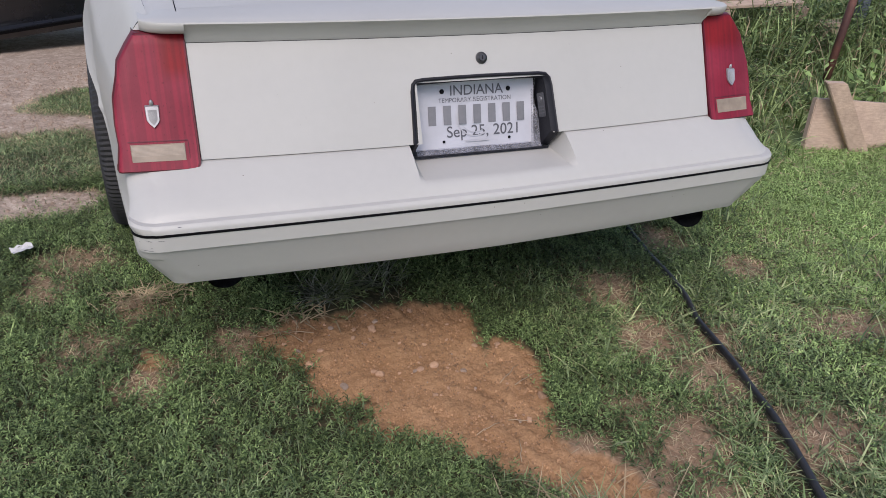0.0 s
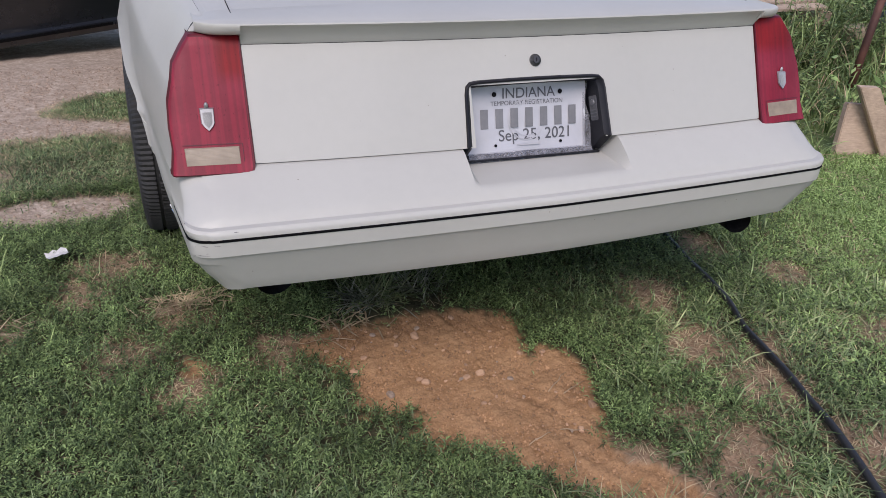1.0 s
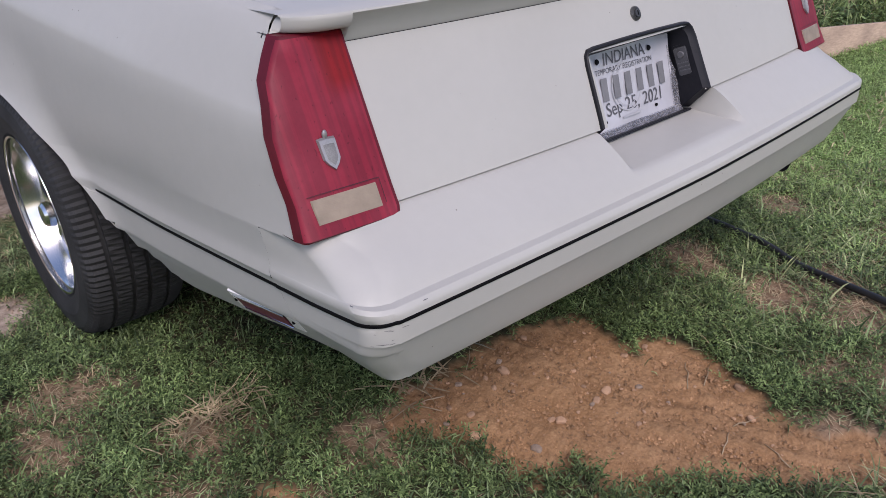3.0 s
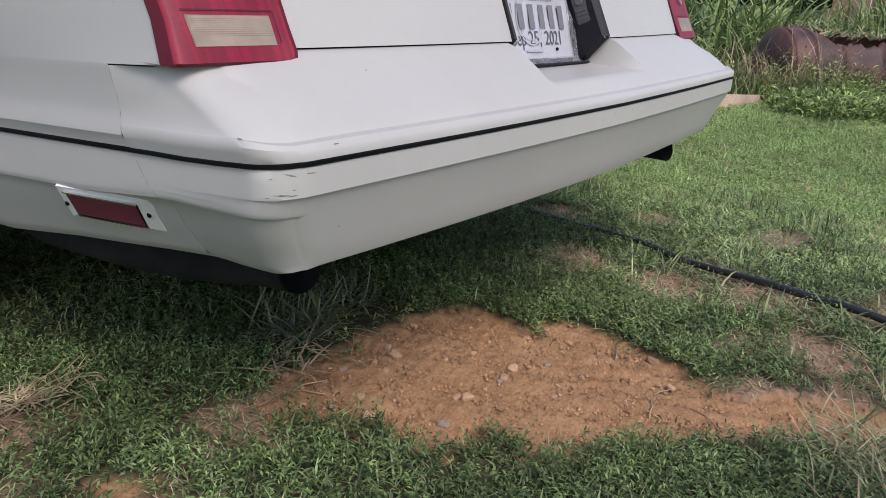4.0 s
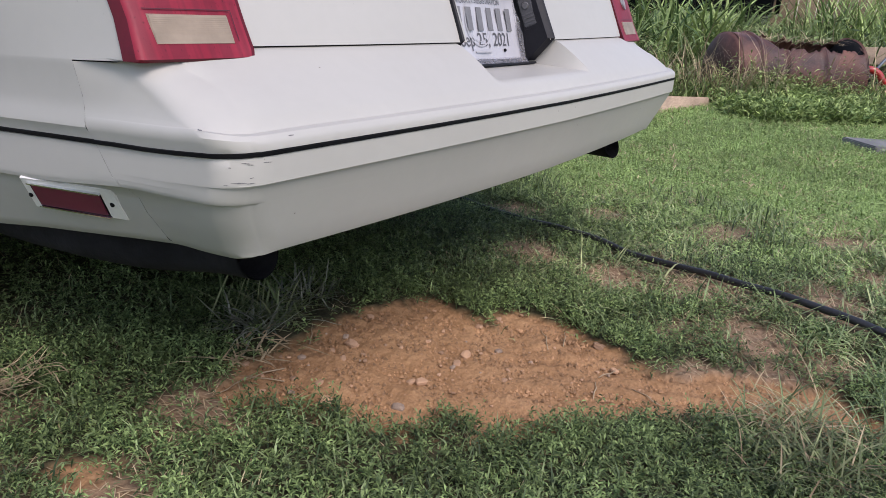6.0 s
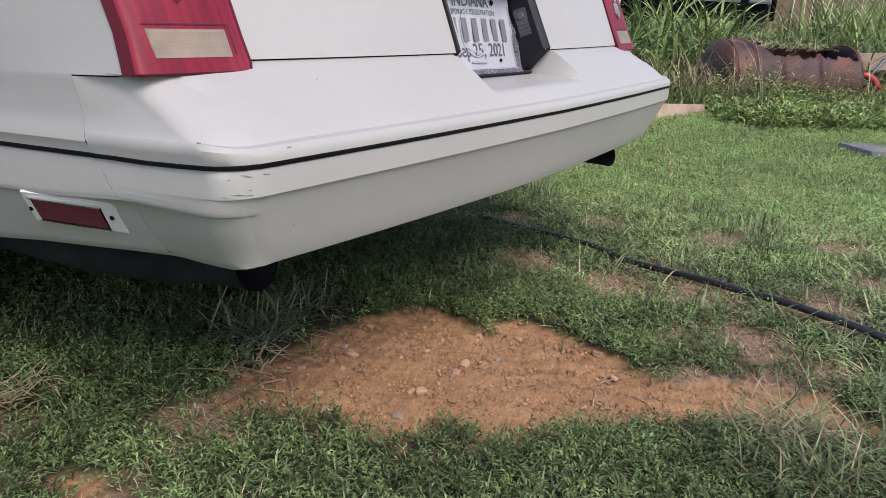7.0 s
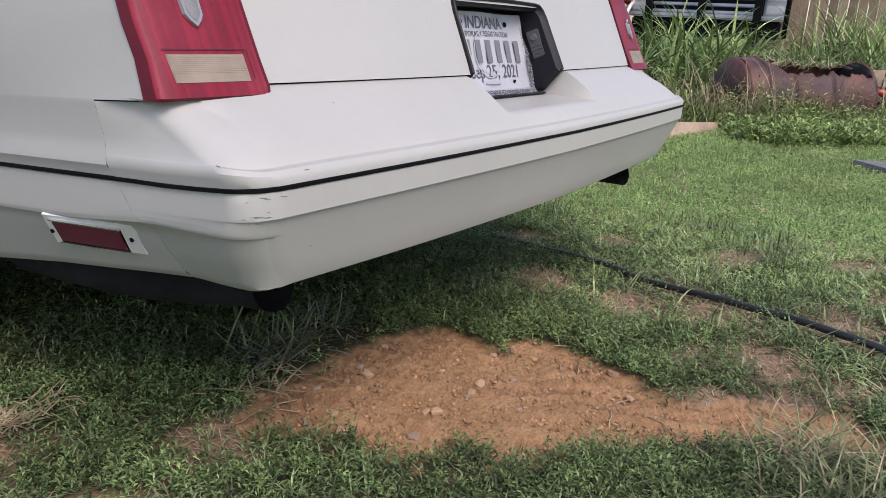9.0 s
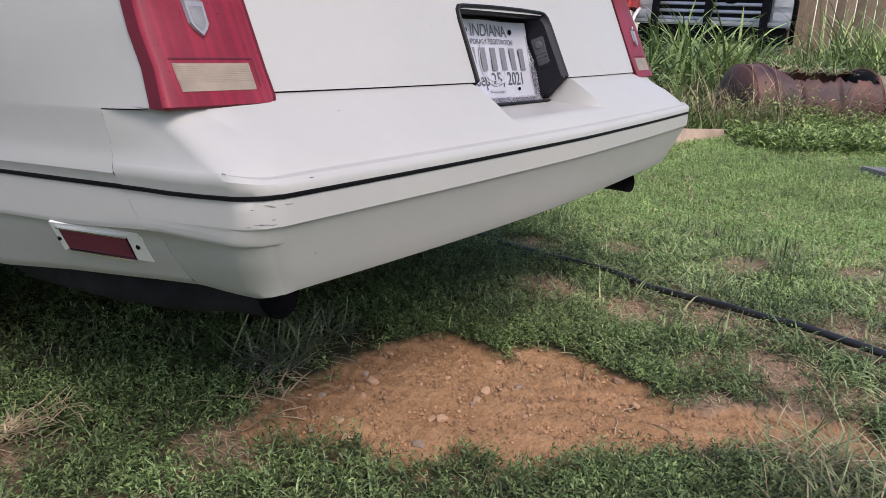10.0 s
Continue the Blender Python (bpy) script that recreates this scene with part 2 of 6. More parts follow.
def part(name, bm, material, parent=None, label="", smooth=False):
    bmesh.ops.recalc_face_normals(bm, faces=bm.faces)
    me = bpy.data.meshes.new(name)
    bm.to_mesh(me)
    bm.free()
    me.materials.append(material)
    if smooth:
        me.polygons.foreach_set("use_smooth", [True] * len(me.polygons))
    ob = new(name, me)
    if parent is not None:
        ob.parent = parent
    return tagged(ob, label)


def box_bm(sx, sy, sz, m=None, bevel=0.0, segments=2):
    bm = bmesh.new()
    bmesh.ops.create_cube(bm, size=1, matrix=(m or Matrix()) @ Matrix.Diagonal((sx, sy, sz, 1)))
    if bevel:
        bmesh.ops.bevel(bm, geom=bm.edges[:], offset=bevel, segments=segments, affect="EDGES")
    return bm


def rod_bm(points, radius, sides=12, cap=True):
    """A round bar along points; radius may be one number or one for each point."""
    pts = [Vector(p) for p in points]
    radii = radius if isinstance(radius, (list, tuple)) else [radius] * len(pts)
    bm, rings = bmesh.new(), []
    for i, p in enumerate(pts):
        way = (pts[min(i + 1, len(pts) - 1)] - pts[max(i - 1, 0)]).normalized()
        side = way.cross(Vector((0, 0, 1)) if abs(way.z) < 0.9 else Vector((1, 0, 0))).normalized()
        up = side.cross(way)
        rings.append([bm.verts.new(p + radii[i] * (math.cos(a) * side + math.sin(a) * up))
                      for a in (2 * math.pi * k / sides for k in range(sides))])
    for r0, r1 in zip(rings, rings[1:]):
        for k in range(sides):
            bm.faces.new((r0[k], r0[(k + 1) % sides], r1[(k + 1) % sides], r1[k]))
    if cap:
        bm.faces.new(rings[0])
        bm.faces.new(rings[-1])
    return bm


def lathe(profile, seg, axis_x=0.0, centre=(0, 0), dent=None):
    """Turns (x, r) pairs about a line along x through centre (y, z). dent(i, k): a factor on the radius."""
    verts, faces, n = [], [], len(profile)
    for k in range(seg):
        a = 2 * math.pi * k / seg
        for i, (x, r) in enumerate(profile):
            rr = r + (dent(i, k) if dent else 0.0)
            verts.append((axis_x + x, centre[0] + rr * math.cos(a), centre[1] + rr * math.sin(a)))
    for k in range(seg):
        for i in range(n - 1):
            a, b = k * n + i, ((k + 1) % seg) * n + i
            faces.append((a, a + 1, b + 1, b))
    return verts, faces


def grid_faces(rows, cols, keep=None):
    return [(r * cols + c, r * cols + c + 1, (r + 1) * cols + c + 1, (r + 1) * cols + c)
            for r in range(rows - 1) for c in range(cols - 1) if keep is None or keep(r, c)]


def lerp_table(table, z):
    return float(np.interp(z, [t[0] for t in table], [t[1] for t in table]))


# ---- the lie of the land ----
def soft_step(a, b, v):
    t = np.clip((v - a) / (b - a), 0, 1)
    return t * t * (3 - 2 * t)


def waves(x, y, s, seed):
    """A smooth random field about 0, made of turned sines."""
    r, out = np.random.RandomState(seed), 0.0
    for k in range(7):
        a, p, f = r.uniform(0, 6.28), r.uniform(0, 6.28), s * r.uniform(0.6, 2.2)
        out = out + np.sin((x * math.cos(a) + y * math.sin(a)) * f + p)
    return out / 7 * 1.6


DIRT = [(-0.37, 0.12, 0.12), (-0.24, 0.09, 0.15), (-0.10, 0.05, 0.15), (-0.40, 0.0, 0.095), (-0.36, -0.06, 0.105), (-0.25, -0.06, 0.155), (-0.10, -0.10, 0.17),
        (0.065, -0.145, 0.115), (-0.01, -0.22, 0.135), (-0.20, -0.22, 0.135), (-0.10, -0.32, 0.115), (-0.05, -0.40, 0.085), (-0.01, -0.49, 0.075), (0.05, -0.56, 0.075),
        (0.09, -0.65, 0.075), (0.10, -0.75, 0.07), (0.12, -0.86, 0.06), (-0.53, 0.165, 0.030), (-0.835, 0.165, 0.03)]
BARE = [(-1.00, 0.24, 0.06), (-0.86, 0.08, 0.04), (0.71, -0.235, 0.04), (0.28, -0.40, 0.045), (-0.60, 0.16, 0.06), (0.06, -0.55, 0.10), (0.0, -0.70, 0.08), (0.17, -0.64, 0.07), (0.55, 0.11, 0.085), (0.53, -0.145, 0.095), (0.57, -0.375, 0.085), (0.39, -0.565, 0.08),
        (0.66, -0.67, 0.10), (-0.86, 0.45, 0.07), (1.07, 0.10, 0.06), (1.15, -0.32, 0.10), (-1.12, 0.62, 0.07), (0.93, 0.36, 0.07),
        (1.25, -0.62, 0.09), (0.92, -0.78, 0.09), (0.35, -0.72, 0.06), (-1.04, 0.77, 0.07), (-1.34, 0.42, 0.05)]


def blobs(x, y, spots, seed, edge=0.05):
    wob = 0.036 * waves(x, y, 13, seed) + 0.030 * waves(x, y, 40, seed + 1) + 0.020 * waves(x, y, 110, seed + 2)
    d = np.full(np.shape(x), 9.0)
    for cx, cy, r in spots:
        d = np.minimum(d, np.hypot(x - cx, y - cy) - r)
    return 1 - soft_step(-edge * 0.5, edge, d + wob)


def dirt_at(x, y):
    return blobs(x, y, DIRT, 3, 0.035)


def bare_at(x, y):
    return blobs(x, y, BARE, 11, 0.09)


def drive_at(x, y):
    """The gravelled drive ahead of the car, with islands of grass."""
    w = 0.16 * waves(x, y, 4.5, 21) + 0.05 * waves(x, y, 17, 22)
    lane = soft_step(2.05, 2.3, y + w) * (1 - soft_step(-0.75, -0.45, x))
    edge = soft_step(0.30, 0.55, -(x + 1.05) + 1.6 * w) * soft_step(1.15, 1.4, y + w)
    strip = np.clip(1.35 - np.hypot((x + 1.25) / 0.30, (y - 1.30) / 0.13) + 1.5 * w, 0, 1)
    isle = np.clip(1.25 - np.hypot((x + 1.05) / 0.36, (y - 2.80) / 0.30) + 1.2 * w, 0, 1) + np.clip(1.3 - np.hypot((x + 1.10) / 0.30, (y - 1.78) / 0.26) + w, 0, 1)
    return np.clip(np.maximum(np.maximum(lane, edge) - soft_step(0.1, 0.5, isle), soft_step(0.1, 0.5, strip)), 0, 1)


def land(x, y):
    """The ground's height."""
    z = -0.062 * np.log1p(np.exp(np.clip((y - 0.75) * 5, -40, 40))) / 5
    z = z - 0.07 * np.clip(y - 3.9, 0, 3)
    z = z * (1 - soft_step(1.2, 2.6, x)) + 0.085 * soft_step(2.0, 4.0, x) + 0.010 * waves(x, y, 3.1, 5) * soft_step(0.0, 0.6, np.hypot(x, y + 0.2) - 0.3)
    z = z + 0.04 * soft_step(0.2, 0.65, x) * soft_step(0.05, 0.75, -y) * (1 - soft_step(1.2, 2.4, x)) + 0.004 * waves(x, y, 22, 6) - 0.012 * dirt_at(x, y)
    return z


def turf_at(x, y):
    """How far the soil takes the turf colour, away from the blade-grown ground by the car."""
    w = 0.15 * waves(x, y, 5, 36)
    bladed = soft_step(-2.3, -1.8, x + w) * (1 - soft_step(0.9, 1.7, x + w)) * soft_step(-1.6, -1.1, y + w) * (1 - soft_step(1.6, 2.2, y + w))
    return 1 - bladed


def ground_sheet():
    def axis(lo, hi, fine_lo, fine_hi, step):
        mid = list(np.arange(fine_lo, fine_hi + 1e-6, step))
        left, right, d = [], [], step
        v = fine_lo
        while v > lo:
            d *= 1.35
            v -= d
            left.append(max(v, lo))
        d, v = step, fine_hi
        while v < hi:
            d *= 1.35
            v += d
            right.append(min(v, hi))
        return np.array(left[::-1] + mid + right)
    xs, ys = axis(-600, 600, -2.2, 2.2, 0.022), axis(-600, 600, -1.4, 3.2, 0.022)
    xs = np.sort(np.concatenate([xs[(xs < -0.71) | (xs > 0.36)], np.arange(-0.70, 0.35, 0.0075)]))
    ys = np.sort(np.concatenate([ys[(ys < -0.96) | (ys > 0.41)], np.arange(-0.95, 0.40, 0.0075)]))
    X, Y = np.meshgrid(xs, ys)
    D = dirt_at(X, Y)
    far = soft_step(4, 30, np.hypot(X, Y))
    R = np.random.RandomState(4)
    Z = land(X, Y) * (1 - far) + (R.normal(0, 0.0011, X.shape) + 0.004 * waves(X, Y, 38, 7) + 0.003 * waves(X, Y, 105, 8) + 0.0022 * waves(X, Y, 230, 9) + 0.0034 * np.clip(0.3 + waves(X, Y, 7, 14), 0, 1) * np.sin(105 * (0.91 * X + 0.42 * Y) + 4.6 * waves(X, Y, 12, 15))) * np.clip(D * 2 - 0.4, 0, 1)
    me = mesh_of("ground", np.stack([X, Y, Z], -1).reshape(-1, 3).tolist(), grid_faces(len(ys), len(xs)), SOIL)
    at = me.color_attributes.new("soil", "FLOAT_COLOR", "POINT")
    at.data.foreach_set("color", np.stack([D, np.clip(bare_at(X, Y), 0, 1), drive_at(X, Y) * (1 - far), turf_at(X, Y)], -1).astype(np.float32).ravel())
    return tagged(new("ground", me), "patchy lawn soil with an orange bare clay patch and a gravel drive", "ground", kind="structure")


def soil_mat():
    m = bpy.data.materials.new("yard_soil")
    m.use_nodes = True
    nt, b = m.node_tree, m.node_tree.nodes["Principled BSDF"]
    at = nt.nodes.new("ShaderNodeAttribute")
    at.attribute_name = "soil"
    sep = nt.nodes.new("ShaderNodeSeparateColor")
    nt.links.new(at.outputs["Color"], sep.inputs[0])
    co = nt.nodes.new("ShaderNodeTexCoord")

    def tone(a, b_, scale, detail=8):
        n, r = nt.nodes.new("ShaderNodeTexNoise"), nt.nodes.new("ShaderNodeValToRGB")
        n.inputs["Scale"].default_value, n.inputs["Detail"].default_value, n.inputs["Roughness"].default_value = scale, detail, 0.65
        nt.links.new(co.outputs["Object"], n.inputs["Vector"])
        r.color_ramp.elements[0].position, r.color_ramp.elements[1].position = 0.32, 0.68
        r.color_ramp.elements[0].color, r.color_ramp.elements[1].color = (*a, 1), (*b_, 1)
        nt.links.new(n.outputs["Fac"], r.inputs[0])
        return r.outputs[0]

    def mix(f, a, b_, kind="MIX", amount=None):
        n = nt.nodes.new("ShaderNodeMix")
        n.data_type, n.blend_type = "RGBA", kind
        if amount is None:
            nt.links.new(f, n.inputs["Factor"])
        else:
            n.inputs["Factor"].default_value = amount
        nt.links.new(a, n.inputs["A"])
        nt.links.new(b_, n.inputs["B"])
        return n.outputs["Result"]
    # lawn soil's own brown, taken near black for the shade between blades
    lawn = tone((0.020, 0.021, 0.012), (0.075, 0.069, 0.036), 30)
    clay = mix(None, tone((0.305, 0.173, 0.086), (0.430, 0.264, 0.142), 6), tone((0.62, 0.55, 0.5), (1, 1, 1), 160, 4), "MULTIPLY", 0.75)
    straw = tone((0.17, 0.105, 0.065), (0.33, 0.23, 0.15), 70)
    gravel = mix(None, tone((0.36, 0.28, 0.22), (0.58, 0.48, 0.39), 11), tone((0.40, 0.37, 0.34), (1, 1, 1), 42, 6), "MULTIPLY", 0.85)
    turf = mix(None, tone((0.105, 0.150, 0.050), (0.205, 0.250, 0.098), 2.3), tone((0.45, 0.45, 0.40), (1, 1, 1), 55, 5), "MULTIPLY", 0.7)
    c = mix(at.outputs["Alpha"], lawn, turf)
    c = mix(sep.outputs[1], c, straw)
    c = mix(sep.outputs[2], c, gravel)
    c = mix(sep.outputs[0], c, clay)
    nt.links.new(c, b.inputs["Base Color"])
    b.inputs["Roughness"].default_value = 0.95
    b.inputs["Specular IOR Level"].default_value = 0.2
    bp, bn = nt.nodes.new("ShaderNodeBump"), nt.nodes.new("ShaderNodeTexNoise")
    bn.inputs["Scale"].default_value, bn.inputs["Detail"].default_value = 70, 9
    nt.links.new(co.outputs["Object"], bn.inputs["Vector"])
    nt.links.new(bn.outputs["Fac"], bp.inputs["Height"])
    bp.inputs["Strength"].default_value, bp.inputs["Distance"].default_value = 0.8, 0.007
    nt.links.new(bp.outputs[0], b.inputs["Normal"])
    return m


SOIL = soil_mat()
ground_sheet()


# ---- the car ----
RAKE = 0.062          # the nose sits lower than the tail
AXLE = 1.11


FLANK_DROP = [(0.384, -0.009), (0.43, -0.008), (0.4665, -0.010), (0.50, -0.011), (0.552, -0.011), (0.585, 0.0), (0.600, 0.007), (0.625, 0.007), (0.66, 0.0)]


def ease(a, b, v):
    t = min(1.0, max(0.0, (v - a) / (b - a)))
    return t * t * (3 - 2 * t)


def lean(v):
    """Lowers the nose, and lets the lower flank sag and tuck in behind the rear corner."""
    x, y, z = v
    side = ease(0.70, 0.75, abs(x))
    if side and y < 0.9 and z < 0.66:
        start = ease(-0.17, 0.0, y) if z < 0.575 else ease(-0.075, 0.0, y)
        low = ease(0.47, 0.44, z)
        sag = start * (1 - ease(0.40, 0.85, y)) * (1 - low * ease(0.10, 0.30, y)) * (1 - 0.65 * ease(0.20, 0.0, y) * (0.44 < z < 0.48))
        tuck = 0.011 * ease(-0.12, 0.06, y) * (1 - ease(0.12, 0.27, y)) * ease(0.466, 0.452, z)
        z += side * sag * lerp_table(FLANK_DROP, z)
        x -= math.copysign(side * tuck, x)
    return (x, y, z - RAKE * max(0.0, y))


car = tagged(new("car"), "cream white two-door coupe with red tail lights parked on grass", "car")


def side_width(y):
    if y < 0.6:
        return 0.825 + 0.075 * y - 0.022 * y * y
    return 0.8621 + 0.047 * (1 - math.exp(-(y - 0.6) * 1.4))


SIDE = [(0.372, -0.075), (0.384, -0.062), (0.392, -0.052), (0.425, -0.030), (0.447, -0.016), (0.464, -0.0095), (0.4658, -0.0082), (0.4665, -0.0042), (0.4680, -0.0026), (0.474, -0.001), (0.505, 0.0),
        (0.521, 0.0), (0.533, 0.001), (0.545, 0.007), (0.552, 0.006), (0.560, 0.003), (0.572, 0.001), (0.60, 0.004), (0.65, 0.010), (0.70, 0.010), (0.75, 0.004), (0.776, -0.002), (0.785, -0.0065),
        (0.795, -0.0130), (0.84, -0.045), (0.87, -0.066), (0.888, -0.080), (0.898, -0.092), (0.903, -0.105)]


def side_x(y, z):
    """Half width of the flank; its upper part draws in towards the tail lights."""
    pinch = 0.016 * (1 - min(1.0, max(0.0, (y - 0.03) / 0.4))) * min(1.0, max(0.0, (z - 0.604) / 0.05)) * (z < 0.80)
    return side_width(y) + lerp_table(SIDE, z) - pinch


def shoulder_z(z, y):
    """The waist crease climbs a little towards the front."""
    return z + 0.12 * min(max(y - 0.09, 0.0), 1.0) * min(1.0, max(0.0, (z - 0.70) / 0.08))


# rear bumper levels, top to bottom: z at the rear, y on the centre line, z on the side, corner radius
BUMP = [(0.620, -0.010, 0.600, 0.03), (0.626, -0.034, 0.603, 0.035), (0.628, -0.050, 0.6045, 0.04), (0.625, -0.060, 0.603, 0.045), (0.614, -0.080, 0.599, 0.062), (0.600, -0.102, 0.592, 0.07),
        (0.586, -0.122, 0.583, 0.07), (0.575, -0.137, 0.574, 0.066), (0.567, -0.1470, 0.567, 0.06), (0.559, -0.1550, 0.562, 0.054), (0.5484, -0.1622, 0.5568, 0.048), (0.5481, -0.1680, 0.5562, 0.047), (0.5476, -0.1765, 0.5550, 0.046),
        (0.5430, -0.1822, 0.548, 0.045), (0.5380, -0.1842, 0.541, 0.045), (0.5308, -0.1845, 0.5308, 0.045), (0.5303, -0.1835, 0.5303, 0.0445), (0.5247, -0.1835, 0.5247, 0.0445),
        (0.5242, -0.1845, 0.5242, 0.045), (0.5100, -0.1845, 0.5100, 0.042), (0.4955, -0.1840, 0.4955, 0.042), (0.4922, -0.1840, 0.4922, 0.042), (0.4912, -0.1832, 0.4912, 0.042), (0.4905, -0.1790, 0.4905, 0.042),
        (0.4840, -0.1766, 0.4840, 0.042), (0.4780, -0.1743, 0.4780, 0.042), (0.4730, -0.1725, 0.4730, 0.042), (0.4680, -0.1706, 0.4680, 0.042), (0.4665, -0.1700, 0.4665, 0.042), (0.4658, -0.1698, 0.4658, 0.042), (0.4640, -0.1691, 0.4640, 0.042),
        (0.4500, -0.1639, 0.4500, 0.042), (0.4350, -0.1582, 0.4350, 0.042), (0.4200, -0.1526, 0.4200, 0.042), (0.3970, -0.1440, 0.3970, 0.042), (0.3880, -0.1390, 0.3880, 0.030), (0.3840, -0.1300, 0.3840, 0.028), (0.3860, -0.1050, 0.3860, 0.020)]
REAR_X = [0, 0.02, 0.05, 0.09, 0.13, 0.16, 0.184, 0.190, 0.204, 0.212, 0.26, 0.31, 0.36, 0.41, 0.46, 0.51, 0.56, 0.61, 0.65, 0.68]


def bow(x, z):
    k = min(1.0, max(0.0, (z - 0.56) / 0.06))
    return abs(x) * 0.012 * (1 - k) + x * x * (0.028 + 0.035 * k)


def seam_y(z):
    return lerp_table([(0.384, 0.022), (0.4665, 0.028), (0.5275, 0.066), (0.607, 0.09)], z)


def bumper_row(i):
    z, d, zs, rc = BUMP[i]
    dx = lerp_table(SIDE, zs) - (0.03 if i == 0 else 0.012 if i == 1 else 0.0)
    wr = side_width(-0.12) + dx
    yr = d + bow(wr, z)
    cx, cy = wr - rc, yr + rc
    row = []
    for x in REAR_X + [cx - 0.02, cx]:
        y, zz = d + bow(x, z), z
        zz -= 0.013 * min(1.0, max(0.0, (x - 0.655) / 0.12)) * min(1.0, max(0.0, (z - 0.585) / 0.03))
        zz -= 0.0065 * (1 - min(1.0, x / 0.77) ** 2) * ease(0.455, 0.39, z)
        floor_z = 0.5725 + 0.02 * (y + 0.13)
        if x <= 0.190 and z > floor_z and i < 9:
            zz = floor_z
            y = y + (0.02 if i < 3 else 0)
        row.append((x, y, zz))
    for k in range(1, 13):
        a = math.pi / 2 * k / 12
        t = k / 12
        row.append((cx + rc * math.sin(a), cy - rc * math.cos(a), z - 0.013 * min(1.0, max(0.0, (z - 0.585) / 0.03)) * (1 - float(soft_step(0.0, 1.0, t))) + (zs - z) * float(soft_step(0.0, 1.0, t))))
    s = seam_y(zs) - 0.0002
    for f in (0.2, 0.5, 0.8, 1.0):
        y = cy + (s - cy) * f
        row.append((side_width(y) + dx + (side_width(-0.12) - side_width(cy)) * (1 - f), y, zs - (0.1 * max(0.0, y - 0.05) * (0.5 - zs) / 0.116 if zs < 0.5 else 0.0)))
    return row


def bumper_cover():
    half = [bumper_row(i) for i in range(len(BUMP))]
    full = [[(-x, y, z) for x, y, z in r[:0:-1]] + r for r in half]
    cols = len(full[0])
    verts = [lean(v) for r in full for v in r]
    ob = piece("bumper_cover", verts, grid_faces(len(full), cols), PAINT, car, "smooth cream bumper cover with scuffs")
    for poly in ob.data.polygons:
        poly.flip()
    # black strip set into the groove
    i0 = 16
    sv, rows = [], []
    for z_off, out in ((0.0, 0.0), (-0.0003, 0.002), (-0.0008, 0.0028), (-0.0046, 0.0028), (-0.0052, 0.002), (-0.0055, 0.0)):
        r = []
        for x, y, z in full[i0]:
            n = Vector((x / 0.82 * (abs(x) > 0.77), -1 if abs(x) < 0.8 else 0, 0))
            n = n.normalized() if n.length else Vector((0, -1, 0))
            r.append(lean((x + n.x * out, y + n.y * out, z + z_off)))
        rows.append(r)
    sv = [v for r in rows for v in r]
    piece("trim_strip", sv, grid_faces(len(rows), cols), TRIM, car, "thin black rubber strip")


ARCH = [(0.47, 0.342), (0.56, 0.395), (0.66, 0.455), (0.74, 0.515), (0.80, 0.565), (0.86, 0.606), (0.92, 0.637), (1.0, 0.667), (1.08, 0.688), (1.16, 0.703), (1.24, 0.712), (1.33, 0.713), (1.42, 0.703),
        (1.50, 0.682), (1.58, 0.645), (1.66, 0.585), (1.72, 0.50), (1.76, 0.40), (1.77, 0.352)]
ARCH = [tuple(0.5 * (2 * p1[c] + (p2[c] - p0[c]) * t + (2 * p0[c] - 5 * p1[c] + 4 * p2[c] - p3[c]) * t * t + (3 * p1[c] - p0[c] - 3 * p2[c] + p3[c]) * t ** 3) for c in (0, 1))
        for p0, p1, p2, p3 in zip([ARCH[0]] + ARCH, ARCH, ARCH[1:], ARCH[2:] + [ARCH[-1]]) for t in (0.0, 1 / 3, 2 / 3)] + [ARCH[-1]]
ARCH_Y = [a[0] for a in ARCH]


def arch_low(y):
    for shift in (0.0, 2.745):
        if ARCH_Y[0] <= y - shift <= ARCH_Y[-1]:
            return lerp_table(ARCH, y - shift)
    return 0.0


